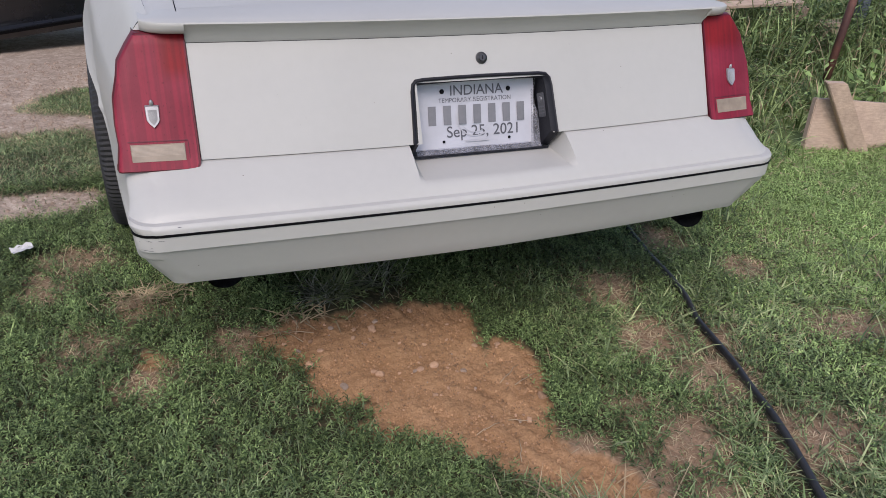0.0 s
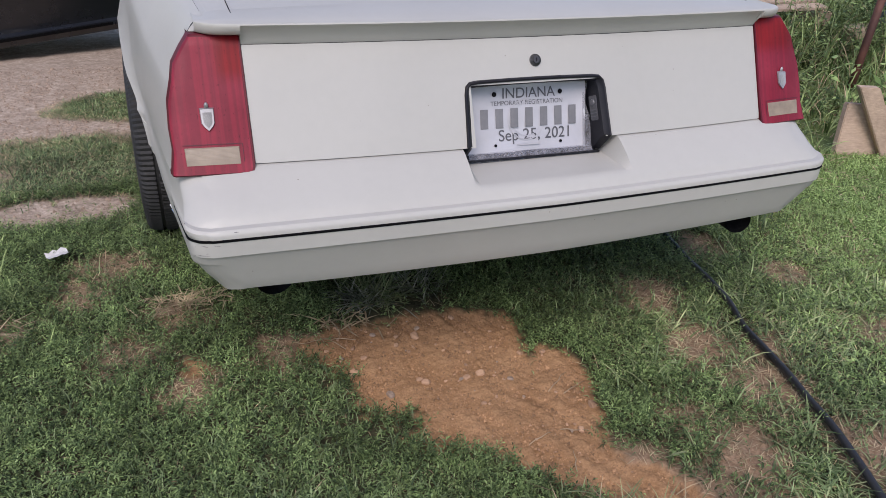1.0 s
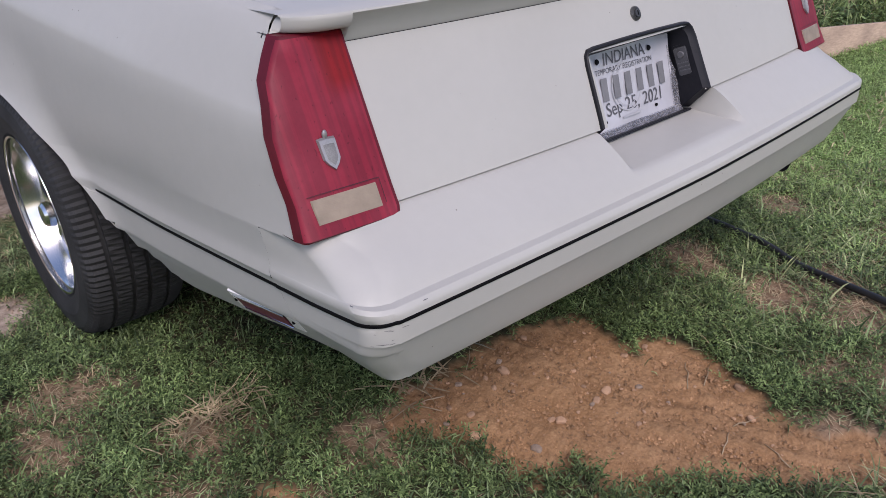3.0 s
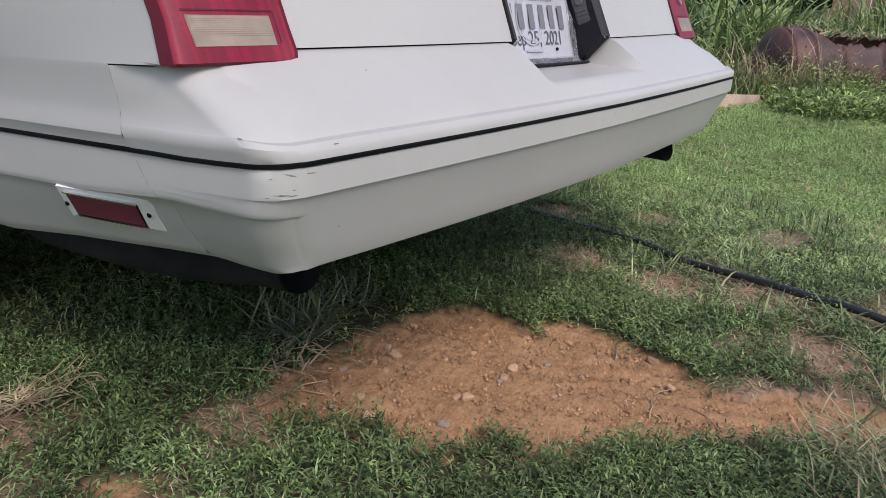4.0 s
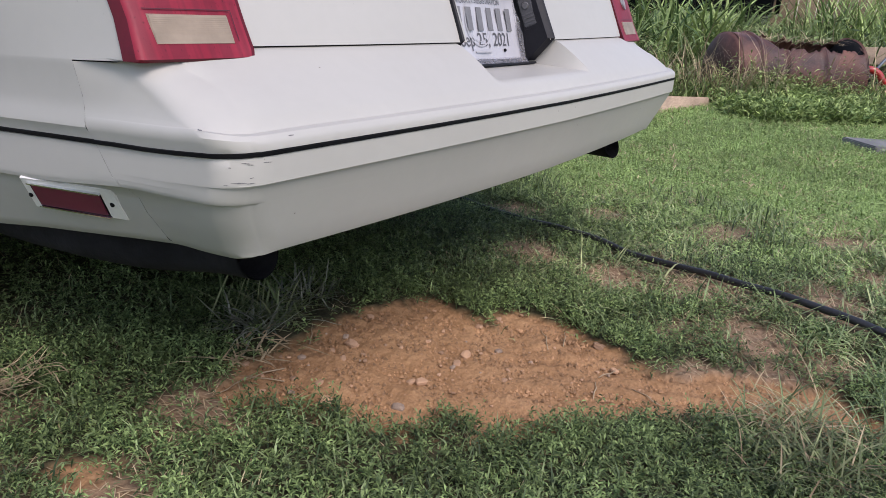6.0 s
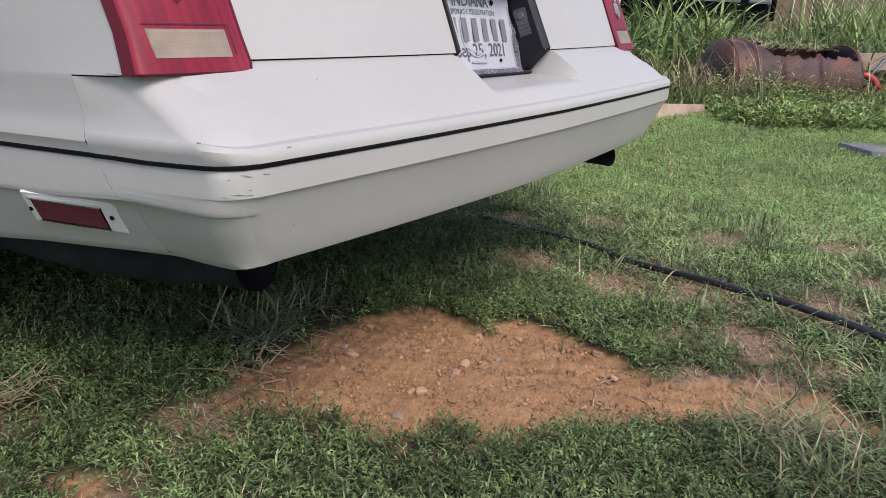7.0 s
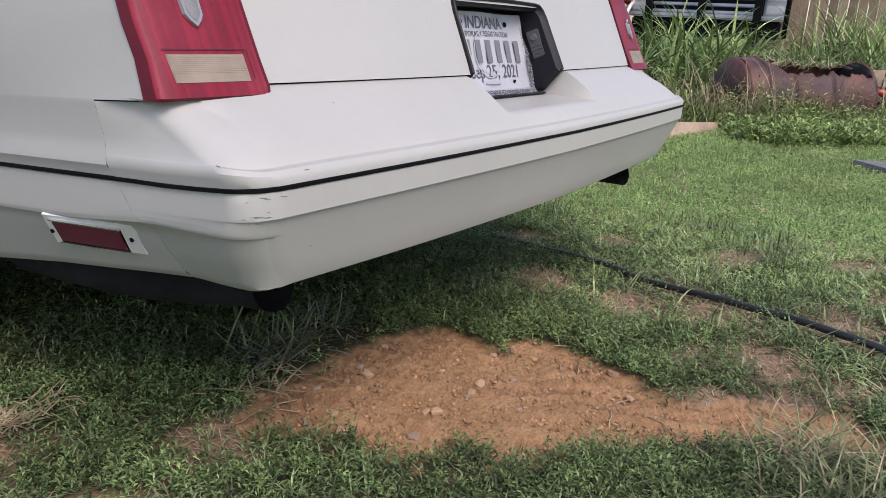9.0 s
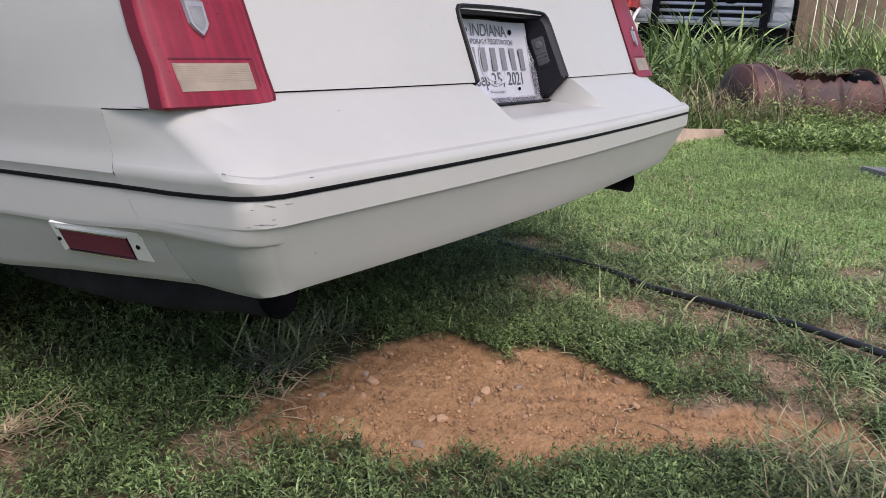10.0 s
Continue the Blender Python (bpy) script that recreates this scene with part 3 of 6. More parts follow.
def quarter_panel(sign):
    """One side of the body, with both wheel openings."""
    levels = [s[0] for s in SIDE if s[0] > 0.38]
    levels = sorted(set(levels + [b[2] for b in BUMP if 0.384 <= b[2] < 0.50] + [0.606, 0.6075, 0.5310, 0.5305, 0.5245, 0.5240]))
    base = [0.13, 0.17, 0.22, 0.29, 0.36, 0.42, 0.4699]
    ys = base + ARCH_Y + [1.7701, 1.85, 2.0, 2.3, 2.7, 3.0, 3.15, 3.2149] + [a + 2.745 for a in ARCH_Y] + [4.53, 4.58, 4.62]
    rows = []
    for z in levels:
        first = seam_y(z) + 0.0002 if z < 0.607 else 0.45 * (z - 0.611)
        groove = -0.0015 if 0.5244 < z < 0.5306 else 0.0
        r = []
        for y in [first, max(first + 0.01, 0.11)] + ys:
            zz = max(z, arch_low(y))
            zp = zz
            if y > 1.77 and zz < 0.5:
                zz = zz - 0.03 * min(1.0, (y - 1.77) / 0.08) * (0.5 - zz) / 0.12
            if z < 0.5 and y < 1.77:
                zz -= 0.1 * min(0.42, max(0.0, y - 0.05)) * (0.5 - z) / 0.116 * (zz == z)
            near = max(0.0, 1 - (zz - arch_low(y)) / 0.05) if arch_low(y) else 0.0
            nose = 0.16 * max(0.0, (y - 4.0) / 0.62) ** 2
            r.append(lean((sign * (side_x(y, zp) + groove + 0.026 * near ** 1.4 * min(1.0, max(0.0, (y - 0.6) / 0.3)) - nose), y, shoulder_z(zz, y))))
        rows.append(r)
    cols = len(rows[0])
    verts = [v for r in rows for v in r]

    def solid(r, c):
        return abs(rows[r][c][2] - rows[r + 1][c][2]) + abs(rows[r][c + 1][2] - rows[r + 1][c + 1][2]) > 1e-6
    faces = grid_faces(len(rows), cols, solid)
    ob = piece("quarter_panel", verts, faces, PAINT, car)
    # inward flange round each wheel opening, and the wheel house behind it
    for shift in (0.0, 2.745):
        fv = []
        for inset, drop in ((0.0, 0.0), (0.004, -0.006), (0.03, -0.006), (0.30, 0.03)):
            for y in ARCH_Y:
                yy, z = y + shift, lerp_table(ARCH, y)
                x = side_width(yy) + lerp_table(SIDE, z) + 0.018 * min(1.0, max(0.0, (yy - 0.6) / 0.3)) - inset
                fv.append(lean((sign * x, yy, z + drop)))
        piece("wheel_house", fv, grid_faces(4, len(ARCH_Y)), UNDER, car)
    # black strip in the groove along the side
    sv = []
    for zoff, out in ((0.5304, -0.002), (0.5301, 0.001), (0.5296, 0.002), (0.5256, 0.002), (0.5250, 0.001), (0.5247, -0.002)):
        for y in [seam_y(0.5275) + 0.0008] + base + [0.56, 0.66, 0.74, 0.80]:
            sv.append(lean((sign * (side_width(y) + lerp_table(SIDE, zoff) + out ), y, zoff)))
    piece("trim_strip", sv, grid_faces(6, 12), TRIM, car)
    return ob


def face_y(x, z):
    """The slope of the boot lid's rear face."""
    return -0.052 + 0.47 * (z - 0.632) + 0.06 * x * x


def deck_z(x, y):
    """Height of the deck behind the spoiler."""
    return 0.909 + 0.1378 * (y - 0.13) - RAKE * y + 0.012 * (1 - (x / 0.72) ** 2) - 0.006 * ease(0.69, 0.75, x)


def lip_column(x):
    """One section of the spoiler's lip, from under its nose up and forward over the deck."""
    c = min(1.0, max(0.0, (x - 0.684) / 0.072))
    nose = 0.024 + 0.06 * x * x + 0.072 * (1 - math.sqrt(1 - c * c))
    top = 0.8955 - 0.004 * c * c
    lamp = x > 0.664
    base, under = (0.8735, nose + 0.016 * (1 - 0.4 * c)) if lamp else (0.8517, 0.0533 + 0.06 * x * x)
    shape = ((1.0, 0.0), (0.75, 0.06), (0.42, 0.22), (0.14, 0.50), (0.0, 0.84), (0.0, 1.0)) if lamp else ((1.0, 0.0), (0.90, 0.16), (0.74, 0.40), (0.50, 0.66), (0.22, 0.87), (0.0, 1.0))
    out = [(x, under + (0.03 if lamp else 0.015), base)]
    out += [(x, nose + (under - nose) * f, base + (top - base) * g) for f, g in shape]
    out += [(x, nose + 0.0012, top + 0.0028), (x, nose + 0.008, top + 0.0050)]
    y1 = max(0.150, nose + 0.03)
    out.append((x, nose + 0.4 * (y1 - nose), (top + 0.0050) * 0.45 + deck_z(x, y1) * 0.55 + 0.001))
    out += [(x, y1, deck_z(x, y1) + 0.0012), (x, y1 + 0.045, deck_z(x, y1 + 0.045) - 0.004)]
    return out


def trunk_lid():
    xs = [0, 0.06, 0.12, 0.172, 0.180, 0.195, 0.25, 0.33, 0.41, 0.49, 0.57, 0.62, 0.648, 0.6626, 0.6634]
    xs = [-x for x in xs[:0:-1]] + xs
    zs = [0.6288, 0.6302, 0.645, 0.67, 0.70, 0.735, 0.752, 0.757, 0.78, 0.81, 0.83, 0.844, 0.8511]
    verts, inward = [], {0: 0.02, 1: 0.0008}
    for j, z in enumerate(zs):
        for x in xs:
            edge = inward.get(j, 0.0) + (0.03 if abs(x) > 0.663 else 0.0006 if abs(x) > 0.660 else 0.0)
            verts.append((x, face_y(x, z) + edge, z))
    cols = len(xs)

    def keep(r, c):
        return not (abs(xs[c] + xs[c + 1]) / 2 < 0.176 and zs[r] < 0.7521)
    ob = piece("trunk_lid", verts, grid_faces(len(zs), cols, keep), PAINT, car)
    # spoiler: a lip over the whole tail, its ends rounded back into the quarter panels above the lamps
    half = [0, 0.1, 0.2, 0.3, 0.4, 0.48, 0.55, 0.60, 0.63, 0.650, 0.6636, 0.6642, 0.672, 0.682, 0.692, 0.702, 0.712, 0.722, 0.731, 0.739, 0.745, 0.750]
    cols = [lip_column(x) for x in half]
    end = []
    for k in range(9):
        z = min(0.8735 + 0.0053 * k, 0.9025)
        y = 0.45 * (z - 0.611) - 0.003
        end.append((side_x(y, z) + 0.0015, y - 0.002, z - 0.006))
    for y in (0.150, 0.168, 0.195):
        end.append((0.7315, y, deck_z(0.7315, y) - 0.004))
    cols.append(end)
    full = [[(-x, y, z) for x, y, z in c] for c in cols[:0:-1]] + cols
    sp = piece("spoiler", [v for c in full for v in c], grid_faces(len(full), len(end)), PAINT, car, "body-coloured lip spoiler on the boot edge")
    for poly in sp.data.polygons:
        poly.flip()
    for sign in (-1, 1):
        slit = [Vector((sign * 0.672, y, deck_z(0.672, y) + 0.0012)) for y in (0.10, 0.20, 0.32, 0.45)]
        part("lid_gap", rod_bm(slit, 0.0011, 6), TRIM, car, "thin shut line of the boot lid", smooth=True)
    return ob


def upper_body():
    """Deck, roof, bonnet and nose, all seen little or not at all."""
    st = [(0.13, 0.715, 0.909), (0.5, 0.735, 0.960), (0.95, 0.757, 1.010), (3.25, 0.78, 1.02), (3.8, 0.77, 1.01), (4.3, 0.72, 0.985), (4.62, 0.62, 0.93)]
    def sheet(name, stations):
        v = []
        for y, w, z in stations:
            for f in (-1, -0.96, -0.8, -0.4, 0, 0.4, 0.8, 0.96, 1):
                v.append(lean((w * f, y, z + 0.012 * (1 - f * f) - (0.003 if abs(f) == 1 else 0))))
        return piece(name, v, grid_faces(len(stations), 9), PAINT, car)
    sheet("rear_deck", st[:3])
    sheet("bonnet", st[3:])
    roof = [(1.62, 0.56, 1.40), (1.9, 0.58, 1.43), (2.4, 0.585, 1.435), (2.72, 0.56, 1.41)]
    sheet("roof", roof)
    b0, b1, r0, r1 = st[2], st[3], roof[0], roof[-1]

    def pane(name, pts, material):
        piece(name, [lean(p) for p in pts], [(0, 1, 2, 3)], material, car, smooth=False)
    pane("rear_window", [(-0.68, b0[0], 1.01), (0.68, b0[0], 1.01), (r0[1], r0[0], 1.40), (-r0[1], r0[0], 1.40)], GLASS)
    pane("windscreen", [(-0.68, b1[0], 1.025), (0.68, b1[0], 1.025), (r1[1], r1[0], 1.41), (-r1[1], r1[0], 1.41)], GLASS)
    for s in (-1, 1):
        pane("side_window", [(s * 0.76, 1.75, 1.005), (s * 0.76, b1[0] - 0.05, 1.015), (s * r1[1], r1[0], 1.41), (s * r0[1], 1.78, 1.415)], GLASS)
        pane("sail_panel", [(s * 0.77, b0[0] - 0.1, 0.995), (s * 0.76, 1.75, 1.005), (s * r0[1], 1.78, 1.415), (s * r0[1], r0[0], 1.40)], PAINT)
        pane("pillar", [(s * 0.68, b0[0], 1.01), (s * 0.77, b0[0] - 0.1, 0.995), (s * r0[1], r0[0], 1.40), (s * r0[1] * 0.99, r0[0], 1.40)], PAINT)
        v = []
        for y, w, z in st:
            for k, (dx, dz) in enumerate(((0.0, -0.003), (0.004, -0.004), (side_width(y) - 0.105 - w if y < 4 else 0.02, -0.02))):
                v.append(lean((s * (w + (dx if k < 2 else max(0.006, dx))), y, z + (dz if k < 2 else shoulder_z(0.903, y) - z))))
        piece("shoulder", v, grid_faces(len(st), 3), PAINT, car)
    nose = []
    for z, y, w in ((0.93, 4.62, 0.62), (0.86, 4.68, 0.66), (0.56, 4.72, 0.72), (0.50, 4.74, 0.72), (0.40, 4.68, 0.70)):
        for f in (-1, -0.6, 0, 0.6, 1):
            nose.append(lean((w * f, y - 0.08 * f * f, z)))
    piece("front_fascia", nose, grid_faces(5, 5), PAINT, car)
    floor = box_bm(1.36, 4.3, 0.03, Matrix.Translation((0, 2.35, 0.47)))
    for v in floor.verts:
        v.co = Vector(lean(v.co))
    part("floorpan", floor, UNDER, car)
    rear = box_bm(1.44, 0.01, 0.40, Matrix.Translation((0, 0.115, 0.66)))
    part("rear_panel", rear, UNDER, car)
    part("fuel_tank", box_bm(0.8, 0.55, 0.14, Matrix.Translation((0, 0.55, 0.40)), 0.04, 3), UNDER, car)


def tail_light(s):
    """Tall red lens that wraps the corner, with a clear reversing window and a shield badge."""
    def at(x, z, out=0.0):
        y = face_y(x, z) - 0.006 - out
        return (s * x, y, z)
    rows = []
    for z, i in ((0.6075, 0.682), (0.6115, 0.671), (0.622, 0.6675), (0.66, 0.667), (0.70, 0.667), (0.75, 0.667), (0.790, 0.667), (0.82, 0.667), (0.85, 0.667), (0.868, 0.667), (0.872, 0.669)):
        r = []
        yq = 0.45 * (z - 0.611) - 0.002
        xq = side_x(yq + 0.003, z) + (0.0022 if z < 0.86 else 0.0002)
        edge = 0.004 if z in (0.6075, 0.872) else 0.0
        o, i = xq - 0.005, i - 0.0027
        r.append((s * i, face_y(i, z) + 0.02, z))
        r.append((s * i, face_y(i, z) - 0.004 + edge, z))
        for f in (0.03, 0.2, 0.4, 0.6, 0.8, 0.97, 1.0):
            x = i + (o - i) * f
            p = at(x, z)
            r.append((p[0], p[1] + edge + (0.002 if f in (0.03,) else 0.003 if f == 1.0 else 0.0), z))
        r.append((s * (o + (xq - o) * 0.35), face_y(o, z) + 0.001 + edge, z))
        r.append((s * xq, yq + 0.002, z))
        r.append((s * (xq - 0.004), yq + 0.007, z))
        rows.append(r)
    rows = [[(x, y, z + 0.0075 * max(0.0, 1 - (z - 0.6075) / 0.05)) for x, y, z in r] for r in rows]
    cols = len(rows[0])
    flat = [v for r in rows for v in r]
    # bottom and top closed inward
    low = [(x, y + 0.03, z) for x, y, z in rows[0]]
    high = [(x, y + 0.03, z) for x, y, z in rows[-1]]
    ob = piece("tail_light", low + flat + high, grid_faces(len(rows) + 2, cols), RED, car, "tall faded red tail light lens")
    if s > 0:
        for poly in ob.data.polygons:
            poly.flip()
    ob.data.materials.append(RED_EDGE)
    for k, poly in enumerate(ob.data.polygons):
        r, q = divmod(k, cols - 1)
        if q >= 9 or q <= 1 or r <= 1 or r >= len(rows) - 1:
            poly.material_index = 1
    # raised border and the reversing window
    x0, x1, z0, z1 = 0.690, 0.801, 0.632, 0.6685
    v = []
    for x, z, o in ((x0, z0, 0), (x1, z0, 0), (x1, z1, 0), (x0, z1, 0)):
        v.append(at(x, z, -0.004))
    for x, z in ((x0, z0), (x1, z0), (x1, z1), (x0, z1)):
        v.append(at(x + (0.003 if x == x0 else -0.003), z + (0.003 if z == z0 else -0.003), 0.0028))
    piece("reverse_lens", v, [(0, 1, 5, 4), (1, 2, 6, 5), (2, 3, 7, 6), (3, 0, 4, 7), (4, 5, 6, 7)], AMBER, ob, "cloudy clear reversing window", smooth=False)
    bm = bmesh.new()
    for k in range(9):
        z = z1 - 0.004 - 0.0022 * k
        a = [bm.verts.new(at(x, zz, oo)) for x, zz, oo in ((x0 + 0.004, z, 0.0030), (x1 - 0.004, z, 0.0030), (x1 - 0.004, z - 0.0011, 0.0032), (x0 + 0.004, z - 0.0011, 0.0032))]
        bm.faces.new(a)
    part("lens_rib", bm, AMBER, ob)
    # groove round the reversing window
    bm = bmesh.new()
    gx0, gx1, gz0, gz1 = x0 - 0.0055, x1 + 0.0025, z0 - 0.0065, z1 + 0.0035
    for p, q, r, t in ((gx0, gx1, gz1, gz1 + 0.0011), (gx0, gx0 + 0.0011, gz0 + 0.012, gz1)):
        bm.faces.new([bm.verts.new(at(x, z, 0.0022)) for x, z in ((p, r), (q, r), (q, t), (p, t))])
    part("lens_groove", bm, GROOVE, ob)
    # shield badge
    out = [(-0.0105, 0.014), (-0.0098, -0.008), (-0.0065, -0.0135), (0, -0.020), (0.0065, -0.0135), (0.0098, -0.008), (0.0105, 0.014), (0.005, 0.0145), (-0.005, 0.0145)]
    bm = bmesh.new()
    cx, cz = 0.747, 0.722
    out = [(1.35 * x, 1.25 * z) for x, z in out]
    base = [bm.verts.new(at(cx + x, cz + z, 0.001)) for x, z in out]
    top = [bm.verts.new(at(cx + x * 0.9, cz + z * 0.92, 0.006)) for x, z in out]
    bm.faces.new(top)
    for k in range(len(out)):
        bm.faces.new((base[k], base[(k + 1) % 9], top[(k + 1) % 9], top[k]))
    badge = part("badge", bm, BADGE_RIM, ob, "small chrome shield badge")
    bm = bmesh.new()
    bm.faces.new([bm.verts.new(at(cx + x * 0.62, cz - 0.001 + z * 0.66, 0.0068)) for x, z in out])
    part("badge_field", bm, mat_badge(), badge)
    bm = bmesh.new()
    bmesh.ops.create_icosphere(bm, subdivisions=2, radius=0.0045, matrix=Matrix.Translation(at(cx, cz + 0.0225, 0.004)) @ Matrix.Diagonal((1, 0.7, 1.6, 1)))
    part("badge_crest", bm, BADGE_RIM, badge, smooth=True)
    return ob


GROOVE = mat("lens_groove_dark", (0.085, 0.005, 0.013), 0.5, vary=0.3, fine=300)
BADGE = []


def mat_badge():
    if not BADGE:
        BADGE.append(mat("badge_grey", (0.46, 0.45, 0.44), 0.55, 0.3, vary=0.45, fine=700))
    return BADGE[0]


def plate_well():
    """Recess with its dark frame, the paper plate in a clear sleeve, the lamp in its side."""
    prof = [(-0.191, 0.578), (-0.190, 0.63), (-0.187, 0.68), (-0.184, 0.735), (-0.180, 0.752), (-0.170, 0.761), (-0.15, 0.7635), (-0.07, 0.765), (0.0, 0.7655)]
    prof = [(x - 0.005, z + 0.004) for x, z in prof + [(-x, z) for x, z in prof[-2::-1]]]
    rows = []
    for k, (x, z) in enumerate(prof):
        p0, p1 = prof[max(0, k - 1)], prof[min(len(prof) - 1, k + 1)]
        t = Vector((p1[0] - p0[0], p1[1] - p0[1])).normalized()
        nx, nz = t.y, -t.x       # towards the well
        y = face_y(x, z) if z > 0.634 else face_y(x, 0.634) + 0.85 * (0.634 - z)
        rows.append([(x, y + 0.004, z), (x + nx * 0.001, y - 0.006, z + nz * 0.001), (x + nx * 0.003, y - 0.0085, z + nz * 0.003),
                     (x + nx * 0.006, y - 0.0075, z + nz * 0.006), (x + nx * 0.009, y - 0.003, z + nz * 0.009), (x + nx * 0.0175, y + 0.003, z + nz * 0.0175), (x + nx * 0.022, y + 0.066, z + nz * 0.022)])
    frame_ob = piece("plate_frame", [v for r in rows for v in r], grid_faces(len(rows), 7), FRAME, car, "dark grey plastic plate surround")
    back = [(-0.195, 0.085, 0.77), (0.195, 0.085, 0.77), (0.195, 0.016, 0.57), (-0.195, 0.016, 0.57)]
    piece("well_back", back, [(0, 1, 2, 3)], FRAME, frame_ob, smooth=False)
    at = Matrix.Translation((0.168, 0.007, 0.683)) @ pose(0, 0, 0, -24, 0, 8)
    part("lamp_housing", box_bm(0.012, 0.042, 0.078, at, 0.004), FRAME, frame_ob)
    part("lamp_lens", box_bm(0.005, 0.030, 0.060, at @ Matrix.Translation((-0.006, 0, 0)), 0.002), LAMP_GREY, frame_ob, "small grey plate lamp")
    bm = bmesh.new()
    bmesh.ops.create_cone(bm, cap_ends=True, segments=20, radius1=0.0085, radius2=0.0065, depth=0.004, matrix=at @ Matrix.Translation((-0.0095, 0, 0.014)) @ pose(0, 0, 0, 0, -90, 0))
    part("lamp_boss", bm, LAMP_RIB, frame_ob)
    for k in range(3):
        part("lamp_rib", box_bm(0.0025, 0.024, 0.003, at @ Matrix.Translation((-0.0092, 0, -0.004 - 0.008 * k)), 0.0008), LAMP_RIB, frame_ob)
    # plate: paper 0.305 x 0.16, tipped with the well, a little towards the left
    c = Vector((-0.006, 0.029, 0.664))
    tip = pose(c.x, c.y, c.z, 90 - 17, 0, 0) @ pose(0, 0, 0, 0, 0, -0.6)
    n = 25
    v = []
    for j in range(13):
        for i in range(n):
            a, b = -0.161 + 0.318 * i / (n - 1), -0.080 + 0.160 * j / 12
            w = 0.0012 * math.sin(a * 40 + b * 25) + 0.0008 * math.sin(b * 90 - a * 30) + 0.002 * max(0, abs(a) - 0.12) / 0.03
            v.append(tip @ Vector((a, b, w)))
    plate = piece("license_plate", v, grid_faces(13, n), PAPER, car, "white paper temporary plate in a clear sleeve")

    def words(text, size, x, y, name="lettering", ink=INK, bold=0.0):
        cu = bpy.data.curves.new(name, "FONT")
        cu.body, cu.size, cu.align_x, cu.align_y, cu.offset = text, size, "CENTER", "CENTER", bold
        tmp = bpy.data.objects.new(name, cu)
        me = bpy.data.meshes.new_from_object(tmp)
        bpy.data.objects.remove(tmp)
        me.materials.append(ink)
        for vv in me.vertices:
            p = vv.co
            a, b = p.x + x, p.y + y
            vv.co = tip @ Vector((a, b, 0.0012 * math.sin(a * 40 + b * 25) + 0.0008 * math.sin(b * 90 - a * 30) + 0.0012))
        ob = new(name, me)
        ob.parent = plate
        return ob
    words("INDIANA", 0.0345, 0.003, 0.058, bold=0.0002)
    words("TEMPORARY REGISTRATION", 0.0151, -0.001, 0.036, bold=0.0)
    words("Sep 25, 2021", 0.0385, 0.020, -0.041, bold=0.0002)
    # the number stands as plain bars
    for k in range(7):
        bm = box_bm(0.020, 0.046, 0.0003, tip @ Matrix.Translation((-0.116 + 0.0395 * k, 0.001, 0.0024)))
        part("number_bar", bm, BAR_INK, plate)
    part("small_print_bar", box_bm(0.062, 0.0035, 0.0004, tip @ Matrix.Translation((0.0, -0.064, 0.0026))), PALE_INK, plate)
    bm = bmesh.new()
    for r0, r1 in ((0.050, 0.047), (0.040, 0.0385)):
        for k in range(40):
            q = [(r * math.cos(t), r * math.sin(t)) for r, t in ((r0, k * math.pi / 20), (r0, (k + 1) * math.pi / 20), (r1, (k + 1) * math.pi / 20), (r1, k * math.pi / 20))]
            bm.faces.new([bm.verts.new(tip @ Vector((a - 0.004, b - 0.004, 0.0020))) for a, b in q])
    part("seal_ring", bm, PALE_INK, plate)
    for a, b in ((-0.088, 0.058), (0.088, 0.058), (-0.088, -0.062), (0.088, -0.062)):
        bm = bmesh.new()
        bmesh.ops.create_cone(bm, cap_ends=True, segments=16, radius1=0.006 if b > 0 else 0.0035, radius2=0.004 if b > 0 else 0.003, depth=0.003, matrix=tip @ Matrix.Translation((a, b, 0.003)))
        part("screw", bm, TRIM, plate)
    # the surround's dark lower lip, behind the sleeve
    part("lower_lip", box_bm(0.362, 0.024, 0.003, tip @ Matrix.Translation((0.006, -0.0905, -0.001)), 0.001), FRAME, frame_ob)
    part("lower_lip", box_bm(0.366, 0.0045, 0.020, tip @ Matrix.Translation((0.006, -0.0935, 0.012)), 0.0015), FRAME, frame_ob)
    # loose sleeve beside and below the paper, curling out at the lower corner
    v = []
    for i in range(12):
        for j in range(31):
            u, w_ = i / 11, j / 30
            a = 0.150 + (0.012 + 0.052 * math.exp(-((w_ - 0.20) / 0.22) ** 2) + 0.003 * math.sin(7 * w_)) * u
            b = -0.090 + 0.168 * w_
            w = 0.003 + 0.034 * u * u * math.exp(-((w_ - 0.26) / 0.15) ** 2) + 0.004 * math.sin(16 * w_ + 5 * u) * u * (1 - w_) + 0.0016 * math.sin(9 * w_ + 3 * u) * u
            v.append(tip @ Vector((a, b, w)))
    piece("sleeve", v, grid_faces(12, 31), FILM, plate, "creased clear plastic sleeve")
    v = []
    for i in range(52):
        for j in range(7):
            a = -0.160 + 0.335 * i / 51
            b = -0.077 - (0.024 - 0.006 * i / 51) * j / 6
            w = 0.003 + 0.012 * (j / 6) ** 1.5 + 0.0012 * math.sin(i * 0.9 + j * 0.7) * j / 6 + 0.0008 * math.sin(i * 2.1)
            v.append(tip @ Vector((a, b, w)))
    piece("sleeve", v, grid_faces(52, 7), FILM, plate)


LAMP_GREY = mat("lamp_grey", (0.10, 0.10, 0.11), 0.35, vary=0.3, fine=300)
LAMP_RIB = mat("lamp_ribs", (0.125, 0.125, 0.135), 0.3, vary=0.2)
BAR_INK = mat("worn_ink", (0.17, 0.17, 0.18), 0.6, vary=0.15)


